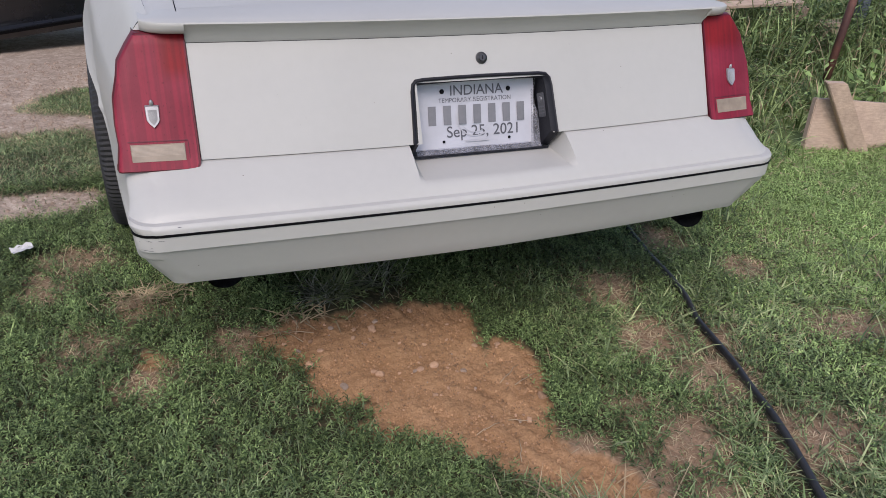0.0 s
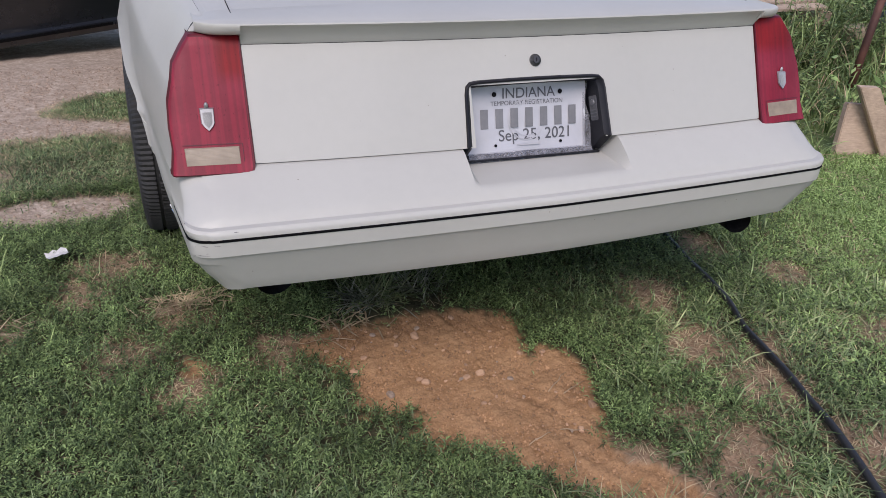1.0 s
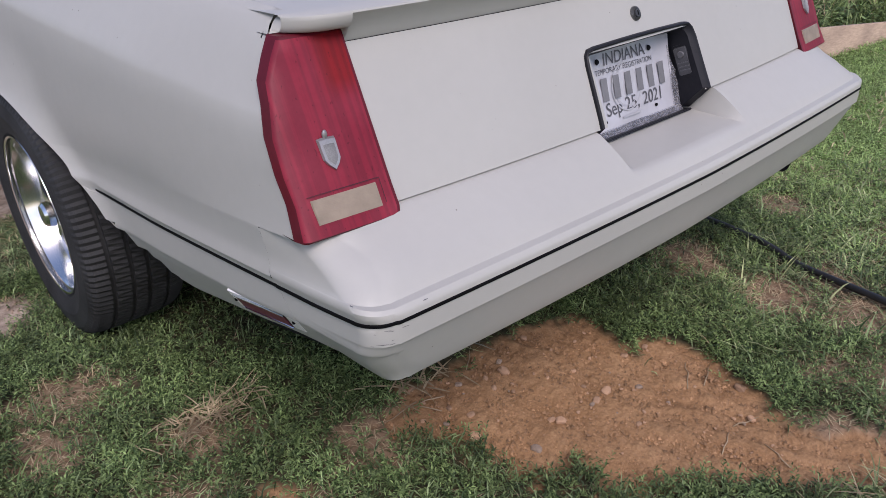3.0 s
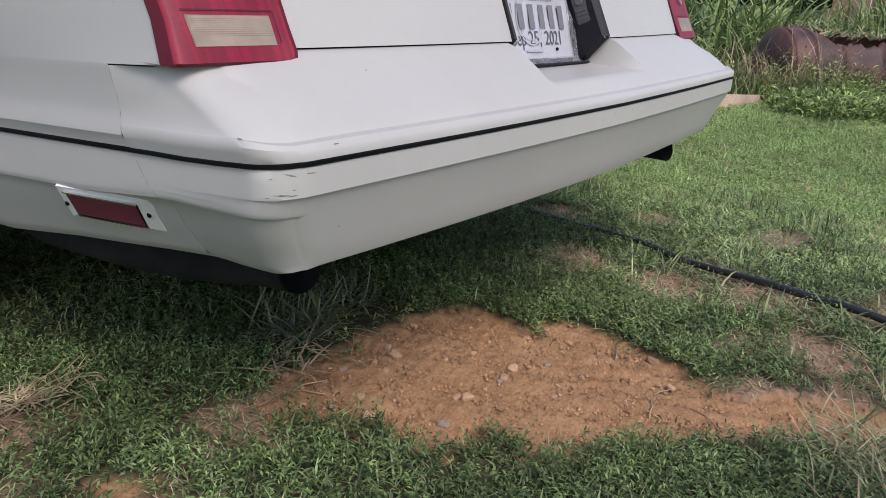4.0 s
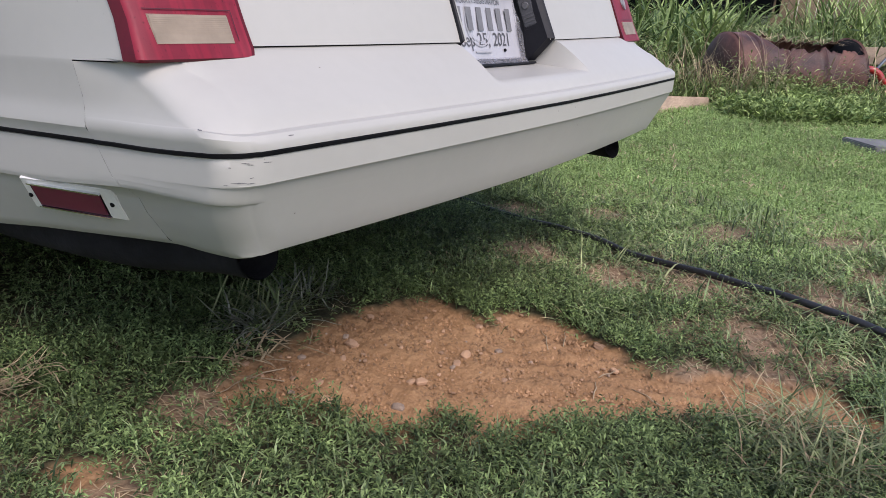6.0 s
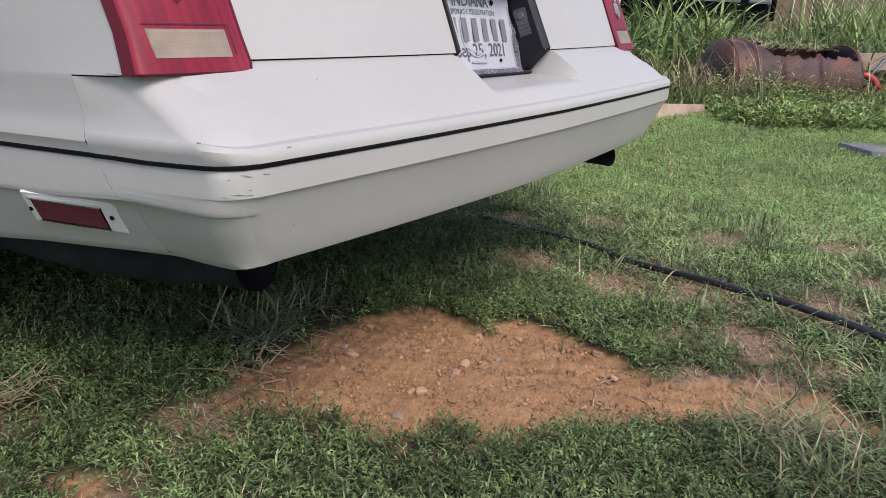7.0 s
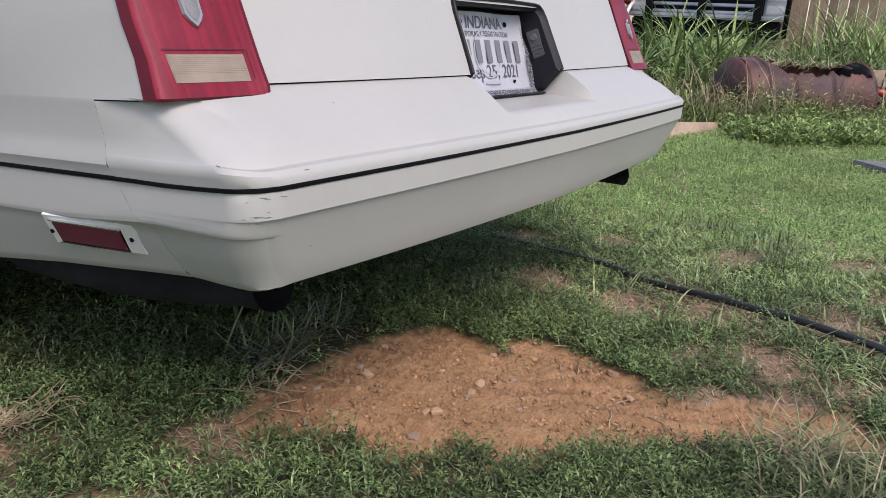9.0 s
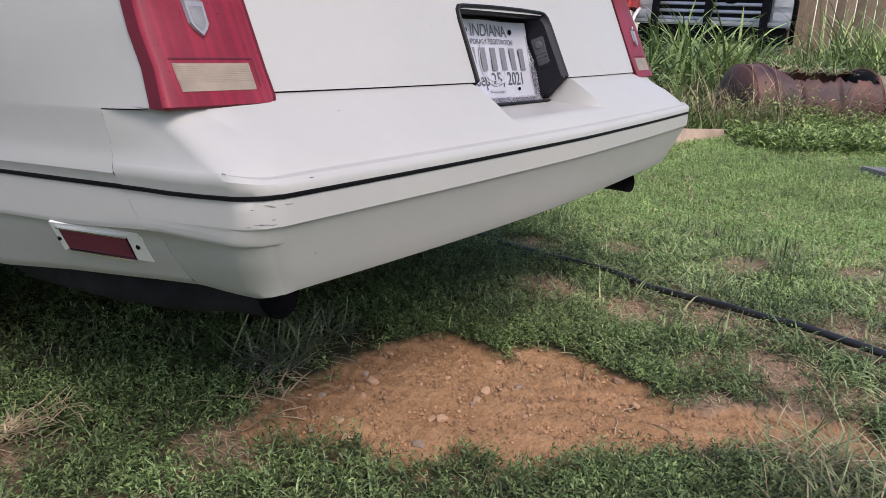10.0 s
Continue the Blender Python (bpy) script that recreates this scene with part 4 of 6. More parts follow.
def lid_lock():
    n = pose(-0.004, face_y(0, 0.803) - 0.001, 0.803, 90 - 25, 0, 0)
    bm = bmesh.new()
    bmesh.ops.create_cone(bm, cap_ends=True, segments=32, radius1=0.0150, radius2=0.0135, depth=0.007, matrix=n)
    bmesh.ops.bevel(bm, geom=[e for e in bm.edges if len(e.link_faces) == 2 and e.calc_face_angle() > 0.5], offset=0.0015, segments=2)
    lock = part("lock", bm, mat("lock_ring", (0.16, 0.16, 0.165), 0.4, 0.6), car, "dark round boot lock", smooth=True)
    bm = bmesh.new()
    bmesh.ops.create_cone(bm, cap_ends=True, segments=24, radius1=0.0085, radius2=0.008, depth=0.004, matrix=n @ Matrix.Translation((0, 0, 0.005)))
    part("key_barrel", bm, mat("lock_barrel", (0.07, 0.07, 0.075), 0.5, 0.5), lock)
    part("key_slot", box_bm(0.0018, 0.009, 0.001, n @ Matrix.Translation((0, 0, 0.0075))), TRIM, lock)


def side_marker(s):
    """Red reflector in a white bezel, skewed like the bumper's end."""
    def at(y, z, out):
        x = 0.795 + 0.150 * (y - 0.112) + 0.62 * (z - 0.414 + 0.094 * (y - 0.112))
        return (s * (x + 0.8 * out), y - 0.12 * out, z - 0.5 * out)

    def quad(name, corners, lo, hi, material, parent, label="", inset=0.003):
        v = [at(y, z, lo) for y, z in corners]
        cy, cz = sum(c[0] for c in corners) / 4, sum(c[1] for c in corners) / 4
        v += [at(y + math.copysign(inset, cy - y), z + math.copysign(inset, cz - z), hi) for y, z in corners]
        return piece(name, v, [(0, 1, 5, 4), (1, 2, 6, 5), (2, 3, 7, 6), (3, 0, 4, 7), (4, 5, 6, 7)], material, parent, label, smooth=False)
    bez = quad("side_marker", [(0.074, 0.402), (0.246, 0.391), (0.231, 0.444), (0.066, 0.453)], -0.016, 0.006, BEZEL, car, "red side marker in a white bezel", 0.002)
    quad("lens_well", [(0.1035, 0.4042), (0.2305, 0.3973), (0.2192, 0.4358), (0.0922, 0.4428)], 0.003, 0.0064, TRIM, bez, inset=0.0004)
    quad("marker_lens", [(0.1055, 0.4054), (0.2282, 0.3988), (0.2172, 0.4342), (0.0945, 0.4412)], 0.004, 0.0078, MARKER_RED, bez, "dull red reflector", 0.0015)
    for corners in ([(0.102, 0.4035), (0.232, 0.3965), (0.2315, 0.3983), (0.1015, 0.4053)], [(0.0925, 0.4412), (0.221, 0.4345), (0.2205, 0.4365), (0.092, 0.4432)]):
        quad("lens_rim", corners, 0.005, 0.0095, CHROME, bez, inset=0.0006)
    for y, z in ((0.0845, 0.4270), (0.234, 0.4145)):
        bm = bmesh.new()
        bmesh.ops.create_icosphere(bm, subdivisions=2, radius=0.0038, matrix=Matrix.Translation(at(y, z, 0.0062)) @ Matrix.Diagonal((0.7, 1, 1, 1)))
        part("screw", bm, TRIM, bez, smooth=True)


MARKER_RED = mat("marker_red", (0.135, 0.008, 0.038), 0.4, vary=0.15, fine=300)
BEZEL = mat("white_plastic", (0.74, 0.72, 0.69), 0.4, vary=0.06, fine=200)


def wheel(s, y, r=0.328, width=0.25, outer=0.925):
    """Wide tyre on a polished five-spoke rim; the contact patch is sunk a little into the grass."""
    z = r - RAKE * max(0.0, y - 0.75) - 0.008
    hub = tagged(new("wheel"), "wide black tyre on a polished five-spoke rim", "")
    hub.parent = car
    w = width
    prof = [(-w * 0.36, 0.20), (-w * 0.46, 0.215), (-w * 0.5, 0.26), (-w * 0.485, 0.297), (-w * 0.455, 0.314), (-w * 0.42, 0.3205), (-w * 0.405, 0.322),
            (-w * 0.30, 0.3265), (-w * 0.285, 0.3265), (-w * 0.28, 0.318), (-w * 0.245, 0.318), (-w * 0.24, 0.3275), (-w * 0.10, 0.328), (-w * 0.095, 0.3195), (-w * 0.06, 0.3195), (-w * 0.055, 0.328),
            (w * 0.055, 0.328), (w * 0.06, 0.3195), (w * 0.095, 0.3195), (w * 0.10, 0.328), (w * 0.24, 0.3275), (w * 0.245, 0.318), (w * 0.28, 0.318), (w * 0.285, 0.3265), (w * 0.30, 0.3265),
            (w * 0.405, 0.322), (w * 0.42, 0.3205), (w * 0.455, 0.314), (w * 0.485, 0.297), (w * 0.5, 0.26), (w * 0.46, 0.215), (w * 0.36, 0.20)]
    flat = [(i not in (9, 10, 13, 14, 17, 18, 21, 22)) for i in range(32)]

    def dent(i, k):
        if 4 <= i <= 8 or 23 <= i <= 27:
            return -0.004 if k % 2 == 0 else 0.0
        if 11 <= i <= 20 and flat[i]:
            return -0.004 if (k + i // 2) % 3 == 0 else 0.0
        return 0.0
    v, f = lathe(prof, 240, s * (outer - w / 2), (y, z), dent)
    # tread flattened where it stands
    v = [(a, b, max(c, z - r + 0.006)) for a, b, c in v]
    piece("tyre", v, f, RUBBER, hub, "black tyre with blocky tread", smooth=False)
    o = s * (outer - 0.012)
    rim = [(0.0, 0.203), (0.002, 0.208), (-0.004, 0.210), (-0.008, 0.205), (-0.012, 0.196), (-0.03, 0.188), (-0.09, 0.184), (-0.10, 0.16), (-0.105, 0.03), (-0.105, 0.0)]
    v, f = lathe([(s * a, b) for a, b in rim], 72, o, (y, z))
    piece("rim", v, f, CHROME, hub, "polished deep-dish rim")
    for k in range(5):
        a = 2 * math.pi * k / 5 + 0.3
        bm = bmesh.new()
        sec = [(0.025, 0.030, -0.036), (0.08, 0.026, -0.040), (0.14, 0.026, -0.052), (0.185, 0.034, -0.066)]
        rings = []
        for rr, hw, dx in sec:
            rings.append([bm.verts.new((o + s * (dx + dd), y + rr * math.cos(a) - ww * math.sin(a), z + rr * math.sin(a) + ww * math.cos(a)))
                          for ww, dd in ((-hw, -0.03), (-hw, -0.004), (-hw * 0.7, 0.0), (hw * 0.7, 0.0), (hw, -0.004), (hw, -0.03))])
        for r0, r1 in zip(rings, rings[1:]):
            for q in range(5):
                bm.faces.new((r0[q], r0[q + 1], r1[q + 1], r1[q]))
        part("spoke", bm, CHROME, hub)
    v, f = lathe([(s * -0.03, 0.034), (s * -0.015, 0.032), (s * -0.008, 0.026), (s * -0.006, 0.0)], 32, o, (y, z))
    piece("hub_cap", v, f, CHROME, hub)
    return hub


def exhaust(s):
    """Fat black tailpipe along the bumper's end, turned down a little at the tip."""
    tip = 0.636 if s < 0 else 0.662
    pts = [(s * 0.60, 1.0, 0.335), (s * 0.70, 0.75, 0.322), (s * 0.722, 0.48, 0.312), (s * 0.698, 0.3, 0.316), (s * 0.668, 0.14, 0.324), (s * (tip + 0.008), 0.05, 0.327), (s * tip, -0.005 if s < 0 else -0.045, 0.330)]
    dense = []
    for i in range(len(pts) - 1):
        for k in range(5):
            dense.append(Vector(pts[i]).lerp(Vector(pts[i + 1]), k / 5))
    dense.append(Vector(pts[-1]))
    radii = [0.036 + 0.010 * min(1, i / 12) for i in range(len(dense))]
    bm = rod_bm(dense, radii, 24, cap=False)
    back = rod_bm([dense[-1], dense[-3], dense[-6]], [radii[-1] - 0.003, radii[-1] - 0.004, 0.036], 24, cap=False)
    me = bpy.data.meshes.new("bore")
    back.to_mesh(me)
    back.free()
    bm.from_mesh(me)
    for v in bm.verts:
        v.co.y += 0.25 * (v.co.z - 0.327) * ease(0.1, 0.0, v.co.y)
        v.co.z += ease(0.2, 0.0, v.co.y) * (0.007 - 0.22 * (v.co.z - 0.327))
    part("tailpipe", bm, UNDER, car, "sooty black tailpipe", smooth=True)


def bumper_point(u, z):
    """A point on the cover's near side: u counts the columns of its rows, z the height."""
    i = next(k for k in range(12, len(BUMP) - 2) if BUMP[k + 1][0] <= z)
    f = (BUMP[i][0] - z) / max(1e-6, BUMP[i][0] - BUMP[i + 1][0])
    k = int(u)
    p = [Vector(bumper_row(r)[c]) for r in (i, i + 1) for c in (k, k + 1)]
    a, b = p[0].lerp(p[1], u - k), p[2].lerp(p[3], u - k)
    q = a.lerp(b, f)
    return Vector((-q.x, q.y, q.z))


def scuffs():
    """Grey rub marks round the bumper's near corner, each a thin smear of its own."""
    R = random.Random(21)
    for u, z, l, h, tilt in ((31.0, 0.5485, 1.0, 0.0014, 0.0), (24.2, 0.5190, 2.2, 0.0012, 0.4), (23.4, 0.5172, 1.6, 0.0010, 0.3), (27.4, 0.5150, 0.7, 0.0012, 0.2), (20.6, 0.5180, 0.7, 0.0011, 0.9),
                             (23.0, 0.5020, 0.9, 0.0013, -0.3), (25.6, 0.4972, 3.6, 0.0018, 0.1), (23.2, 0.4958, 2.0, 0.0014, 0.0), (28.2, 0.4950, 1.2, 0.0010, 0.2), (19.6, 0.5440, 0.12, 0.0012, 0.3)):
        up, low = [], []
        for k in range(9):
            t = k / 8 - 0.5
            w = 0.8 * h * (1 - 4 * t * t) ** 0.6 * R.uniform(0.4, 1.2) + 0.00005
            for out, dz in ((up, w / 2), (low, -w / 2)):
                p = bumper_point(u + t * l, z + 0.002 * tilt * t * l + dz)
                away = Vector((-math.sin(min(1.0, max(0.0, (u - 21) / 12)) * 1.57), -math.cos(min(1.0, max(0.0, (u - 21) / 12)) * 1.57), 0))
                out.append(p + away * 0.0006)
        piece("scuff", [lean(v) for v in up + low], grid_faces(2, 9), SCUFF, car, "grey rub mark", smooth=False)


SCUFF = mat("rub_mark", (0.32, 0.315, 0.33), 0.7, vary=0.3, fine=400)
bumper_cover()
scuffs()
for side in (-1, 1):
    quarter_panel(side)
    tail_light(side)
    side_marker(side)
    exhaust(side)
trunk_lid()
upper_body()
plate_well()
lid_lock()
for side in (-1, 1):
    for wy in (AXLE, AXLE + 2.745):
        wheel(side, wy, outer=0.925 if wy < 2 else 0.72)
part("axle_tube", rod_bm([(-0.7, AXLE, 0.30), (0.7, AXLE, 0.30)], 0.04), UNDER, car)


# ---- things round the car ----
HOSE_LINE = [(1.30, 2.2), (1.05, 1.0), (0.885, 0.56), (0.815, 0.30), (0.75, 0.0), (0.70, -0.15), (0.664, -0.30), (0.615, -0.46), (0.568, -0.62), (0.52, -0.75), (0.45, -0.95), (0.38, -1.2), (0.3, -1.5)]


def hose_line():
    """Black poly pipe that lies across the lawn, half sunk in the grass."""
    key = HOSE_LINE
    pts = []
    for i in range(len(key) - 1):
        p0, p1, p2, p3 = (Vector((*key[min(max(j, 0), len(key) - 1)], 0)) for j in (i - 1, i, i + 1, i + 2))
        for k in range(10):
            t = k / 10
            p = 0.5 * (2 * p1 + (p2 - p0) * t + (2 * p0 - 5 * p1 + 4 * p2 - p3) * t * t + (3 * p1 - p0 - 3 * p2 + p3) * t ** 3)
            low = 0.022 + 0.003 * math.sin(9 * p.y + 1) - 0.005 * ease(-0.3, 0.05, p.y)
            pts.append((p.x, p.y, float(land(p.x, p.y)) + low))
    ob = part("hose", rod_bm(pts, 0.0097, 14), HOSE, None, "black plastic water pipe lying across the lawn", smooth=True)
    tagged(ob, category="hose")


def board_edging():
    """Plank on edge that holds the weedy bed, and a stake that leans on it."""
    a, b = Vector((2.21, 0.972, 0)), Vector((4.03, 0.50, 0))
    way = (b - a).normalized()
    m = Matrix.Translation((a + b) / 2 + Vector((0, 0.02, 0.07))) @ pose(0, 0, 0, -8, 3.2, math.degrees(math.atan2(way.y, way.x)))
    ob = part("edging_board", box_bm((b - a).length, 0.038, 0.25, m, 0.004), WOOD, None, "weathered plank set on edge along the weeds")
    tagged(ob, category="board")
    low, high = Vector((2.475, 0.865, -0.03)), Vector((2.235, 0.930, 0.345))
    u, d = Vector((0.93, -0.36, 0)) * 0.049, Vector((0.36, 0.93, 0)) * 0.022
    bm = bmesh.new()
    ring = [[bm.verts.new(c + i * u + j * d) for i, j in ((-1, -1), (1, -1), (1, 1), (-1, 1))] for c in (low, high)]
    for k in range(4):
        bm.faces.new((ring[0][k], ring[0][(k + 1) % 4], ring[1][(k + 1) % 4], ring[1][k]))
    bm.faces.new(ring[0])
    bm.faces.new(ring[1])
    bmesh.ops.bevel(bm, geom=bm.edges[:], offset=0.004, segments=2, affect="EDGES")
    st = part("leaning_stake", bm, WOOD, None, "short pale plank leaning on the edging board")
    tagged(st, category="board")
    log = part("log_post", rod_bm([(3.62, 2.18, -0.02), (3.60, 2.2, 0.15), (3.58, 2.22, 0.30)], [0.095, 0.09, 0.088], 16), WOOD, None, "short cut log standing among the weeds", smooth=False)
    tagged(log, category="log")
    post = part("rusty_pipe", rod_bm([(3.06, 1.70, -0.05), (3.12, 1.73, 0.45), (3.19, 1.76, 1.1)], 0.023, 14), RUST, None, "leaning rusty steel pipe stuck in the ground", smooth=True)
    tagged(post, category="pipe")
    bm = bmesh.new()
    for off, sx, sy in (((0, 0), 0.07, 0.006), ((-0.032, 0.02), 0.006, 0.045), ((0.032, 0.02), 0.006, 0.045)):
        bmesh.ops.create_cube(bm, size=1, matrix=Matrix.Translation((3.80 + off[0], 2.2 + off[1], 0.5)) @ Matrix.Diagonal((sx, sy, 1.1, 1)))
    tagged(part("channel_post", bm, GALV, None, "grey steel channel post"), category="post")
    tagged(part("plastic_drum", rod_bm([(4.45, 2.2, -0.02), (4.45, 2.2, 0.08), (4.45, 2.2, 0.55), (4.45, 2.2, 0.6)], [0.27, 0.29, 0.29, 0.26], 28), GALV, None, "dull blue-grey drum behind the weeds", smooth=True), category="drum")
    pal = tagged(new("pallet"), "old wooden pallet propped among the weeds", "pallet")
    for k in range(3):
        part("slat", box_bm(0.75, 0.09, 0.018, Matrix.Translation((3.15, 2.46 + 0.13 * k, 0.375 + 0.018 * k)) @ pose(0, 0, 0, 8, 0, 4), 0.002), WOOD, pal)
    for dx in (-0.33, 0.33):
        part("bearer", box_bm(0.04, 0.40, 0.09, Matrix.Translation((3.15 + dx, 2.59, 0.335)) @ pose(0, 0, 0, 8, 0, 4), 0.002), WOOD, pal)
    for dx in (-0.33, 0.33):
        part("foot", box_bm(0.05, 0.06, 0.34, Matrix.Translation((3.15 + dx, 2.62, 0.14)), 0.002), WOOD, pal)
    tagged(part("scrap_board", box_bm(1.5, 0.035, 0.14, Matrix.Translation((6.25, -0.55, 0.46)) @ pose(0, 0, 0, 0, -4, -72), 0.003), WOOD, None, "grey plank lying on scrap"), category="board")


def rusty_drum():
    """Long rusted drum on its side, its top rusted away, with one domed end."""
    drum = tagged(new("rusty_drum"), "rusted maroon steel drum on its side, top rusted open", "drum")
    a, b, r = Vector((4.74, 0.63, 0.285)), Vector((5.46, -0.13, 0.285)), 0.285
    way = (b - a).normalized()
    side = way.cross(Vector((0, 0, 1))).normalized()
    up = side.cross(way)
    L = (b - a).length
    n, seg = 60, 56

    def skin(t, q, off=0.0):
        ridge = 0.018 * sum(math.exp(-((t - c) / 0.012) ** 2) for c in (0.16, 0.36, 0.66)) + 0.010 * math.exp(-((t - 1.0) / 0.016) ** 2)
        dent = 0.010 * math.sin(3 * q + 5 * t) * t * (1 - t) * 4 + 0.004 * math.sin(7 * q + 13 * t) - 0.022 * math.exp(-((t - 0.27) / 0.07) ** 2 - ((q - 0.5) / 0.35) ** 2)
        rr = r + ridge + dent + off
        return a + way * (t * L) + side * (rr * math.cos(q)) + up * (rr * math.sin(q))
    v = []
    for i in range(n):
        t = i / (n - 1)
        ragged = 0.10 * math.sin(31 * t) + 0.07 * math.sin(77 * t + 1) + 0.05 * math.sin(140 * t)
        gape = float(soft_step(0.13, 0.30, t)) if t < 0.985 else 0.0
        near, back = radians(90 - 46 * gape) + ragged * 0.55 * gape, radians(90 + 34 * gape) + ragged * gape
        for k in range(seg):
            v.append(skin(t, back + (near + 2 * math.pi - back) * k / (seg - 1)))
    shell = piece("shell", v, grid_faces(n, seg), RUST, drum)
    sol = shell.modifiers.new("thick", "SOLIDIFY")
    sol.thickness = 0.004
    for c, t, ring in ((a, 0.0, ((1.0, 0.004), (0.985, -0.012), (0.93, -0.026), (0.7, -0.046), (0.35, -0.056))), (b, -0.012, ((1.0, 0.004), (0.96, 0.0), (0.92, -0.010), (0.5, -0.012)))):
        bm = bmesh.new()
        rows = [[bm.verts.new(c + way * (t + d) + side * (r * f * math.cos(q)) + up * (r * f * math.sin(q))) for q in (2 * math.pi * k / 48 for k in range(48))] for f, d in ring]
        for r0, r1 in zip(rows, rows[1:]):
            for k in range(48):
                bm.faces.new((r0[k], r0[(k + 1) % 48], r1[(k + 1) % 48], r1[k]))
        bm.faces.new(rows[-1])
        part("end_plate", bm, RUST if c is a else RUST_DARK, drum, smooth=True)


def yard_scrap():
    """A small red machine beyond the drum's end and a grey slab sunk in the grass."""
    tl = tagged(new("garden_machine"), "small red and grey garden machine beside the drum", "machine")
    c = Vector((5.72, -0.285, 0.0))
    arc = [c + Vector((0.02 * math.sin(3 * a), 0.13 * math.cos(a), 0.20 + 0.15 * math.sin(a))) for a in (0.2 + 2.7 * k / 12 for k in range(13))]
    part("guard", rod_bm(arc, 0.03, 12), TRUCK_RED, tl, "red curved guard", smooth=True)
    part("engine", box_bm(0.20, 0.17, 0.16, Matrix.Translation(c + Vector((0.08, 0, 0.20))), 0.03, 3), BLACK_CAR, tl)
    v, f = lathe([(-0.03, 0.03), (-0.03, 0.10), (-0.015, 0.12), (0.015, 0.12), (0.03, 0.10), (0.03, 0.03)], 28)
    for dx in (-0.06, 0.20):
        piece("wheel", [c + Vector((dx + y, 0.02 + x, 0.12 + z)) for x, y, z in v], f, GALV, tl)
    part("handle", rod_bm([c + Vector((0.1, 0, 0.26)), c + Vector((0.3, -0.1, 0.45)), c + Vector((0.5, -0.25, 0.62))], 0.012, 10), GALV, tl, smooth=True)
    z = float(land(3.45, -0.62))
    tagged(part("paving_slab", box_bm(0.60, 0.25, 0.05, pose(3.52, -0.69, z - 0.008, 1, 2, -42), 0.006), SLAB, None, "grey concrete slab lying at the lawn's edge"), category="slab")


SLAB = mat("grey_concrete", (0.20, 0.20, 0.20), 0.9, vary=0.15, scale=8, bump=0.3)


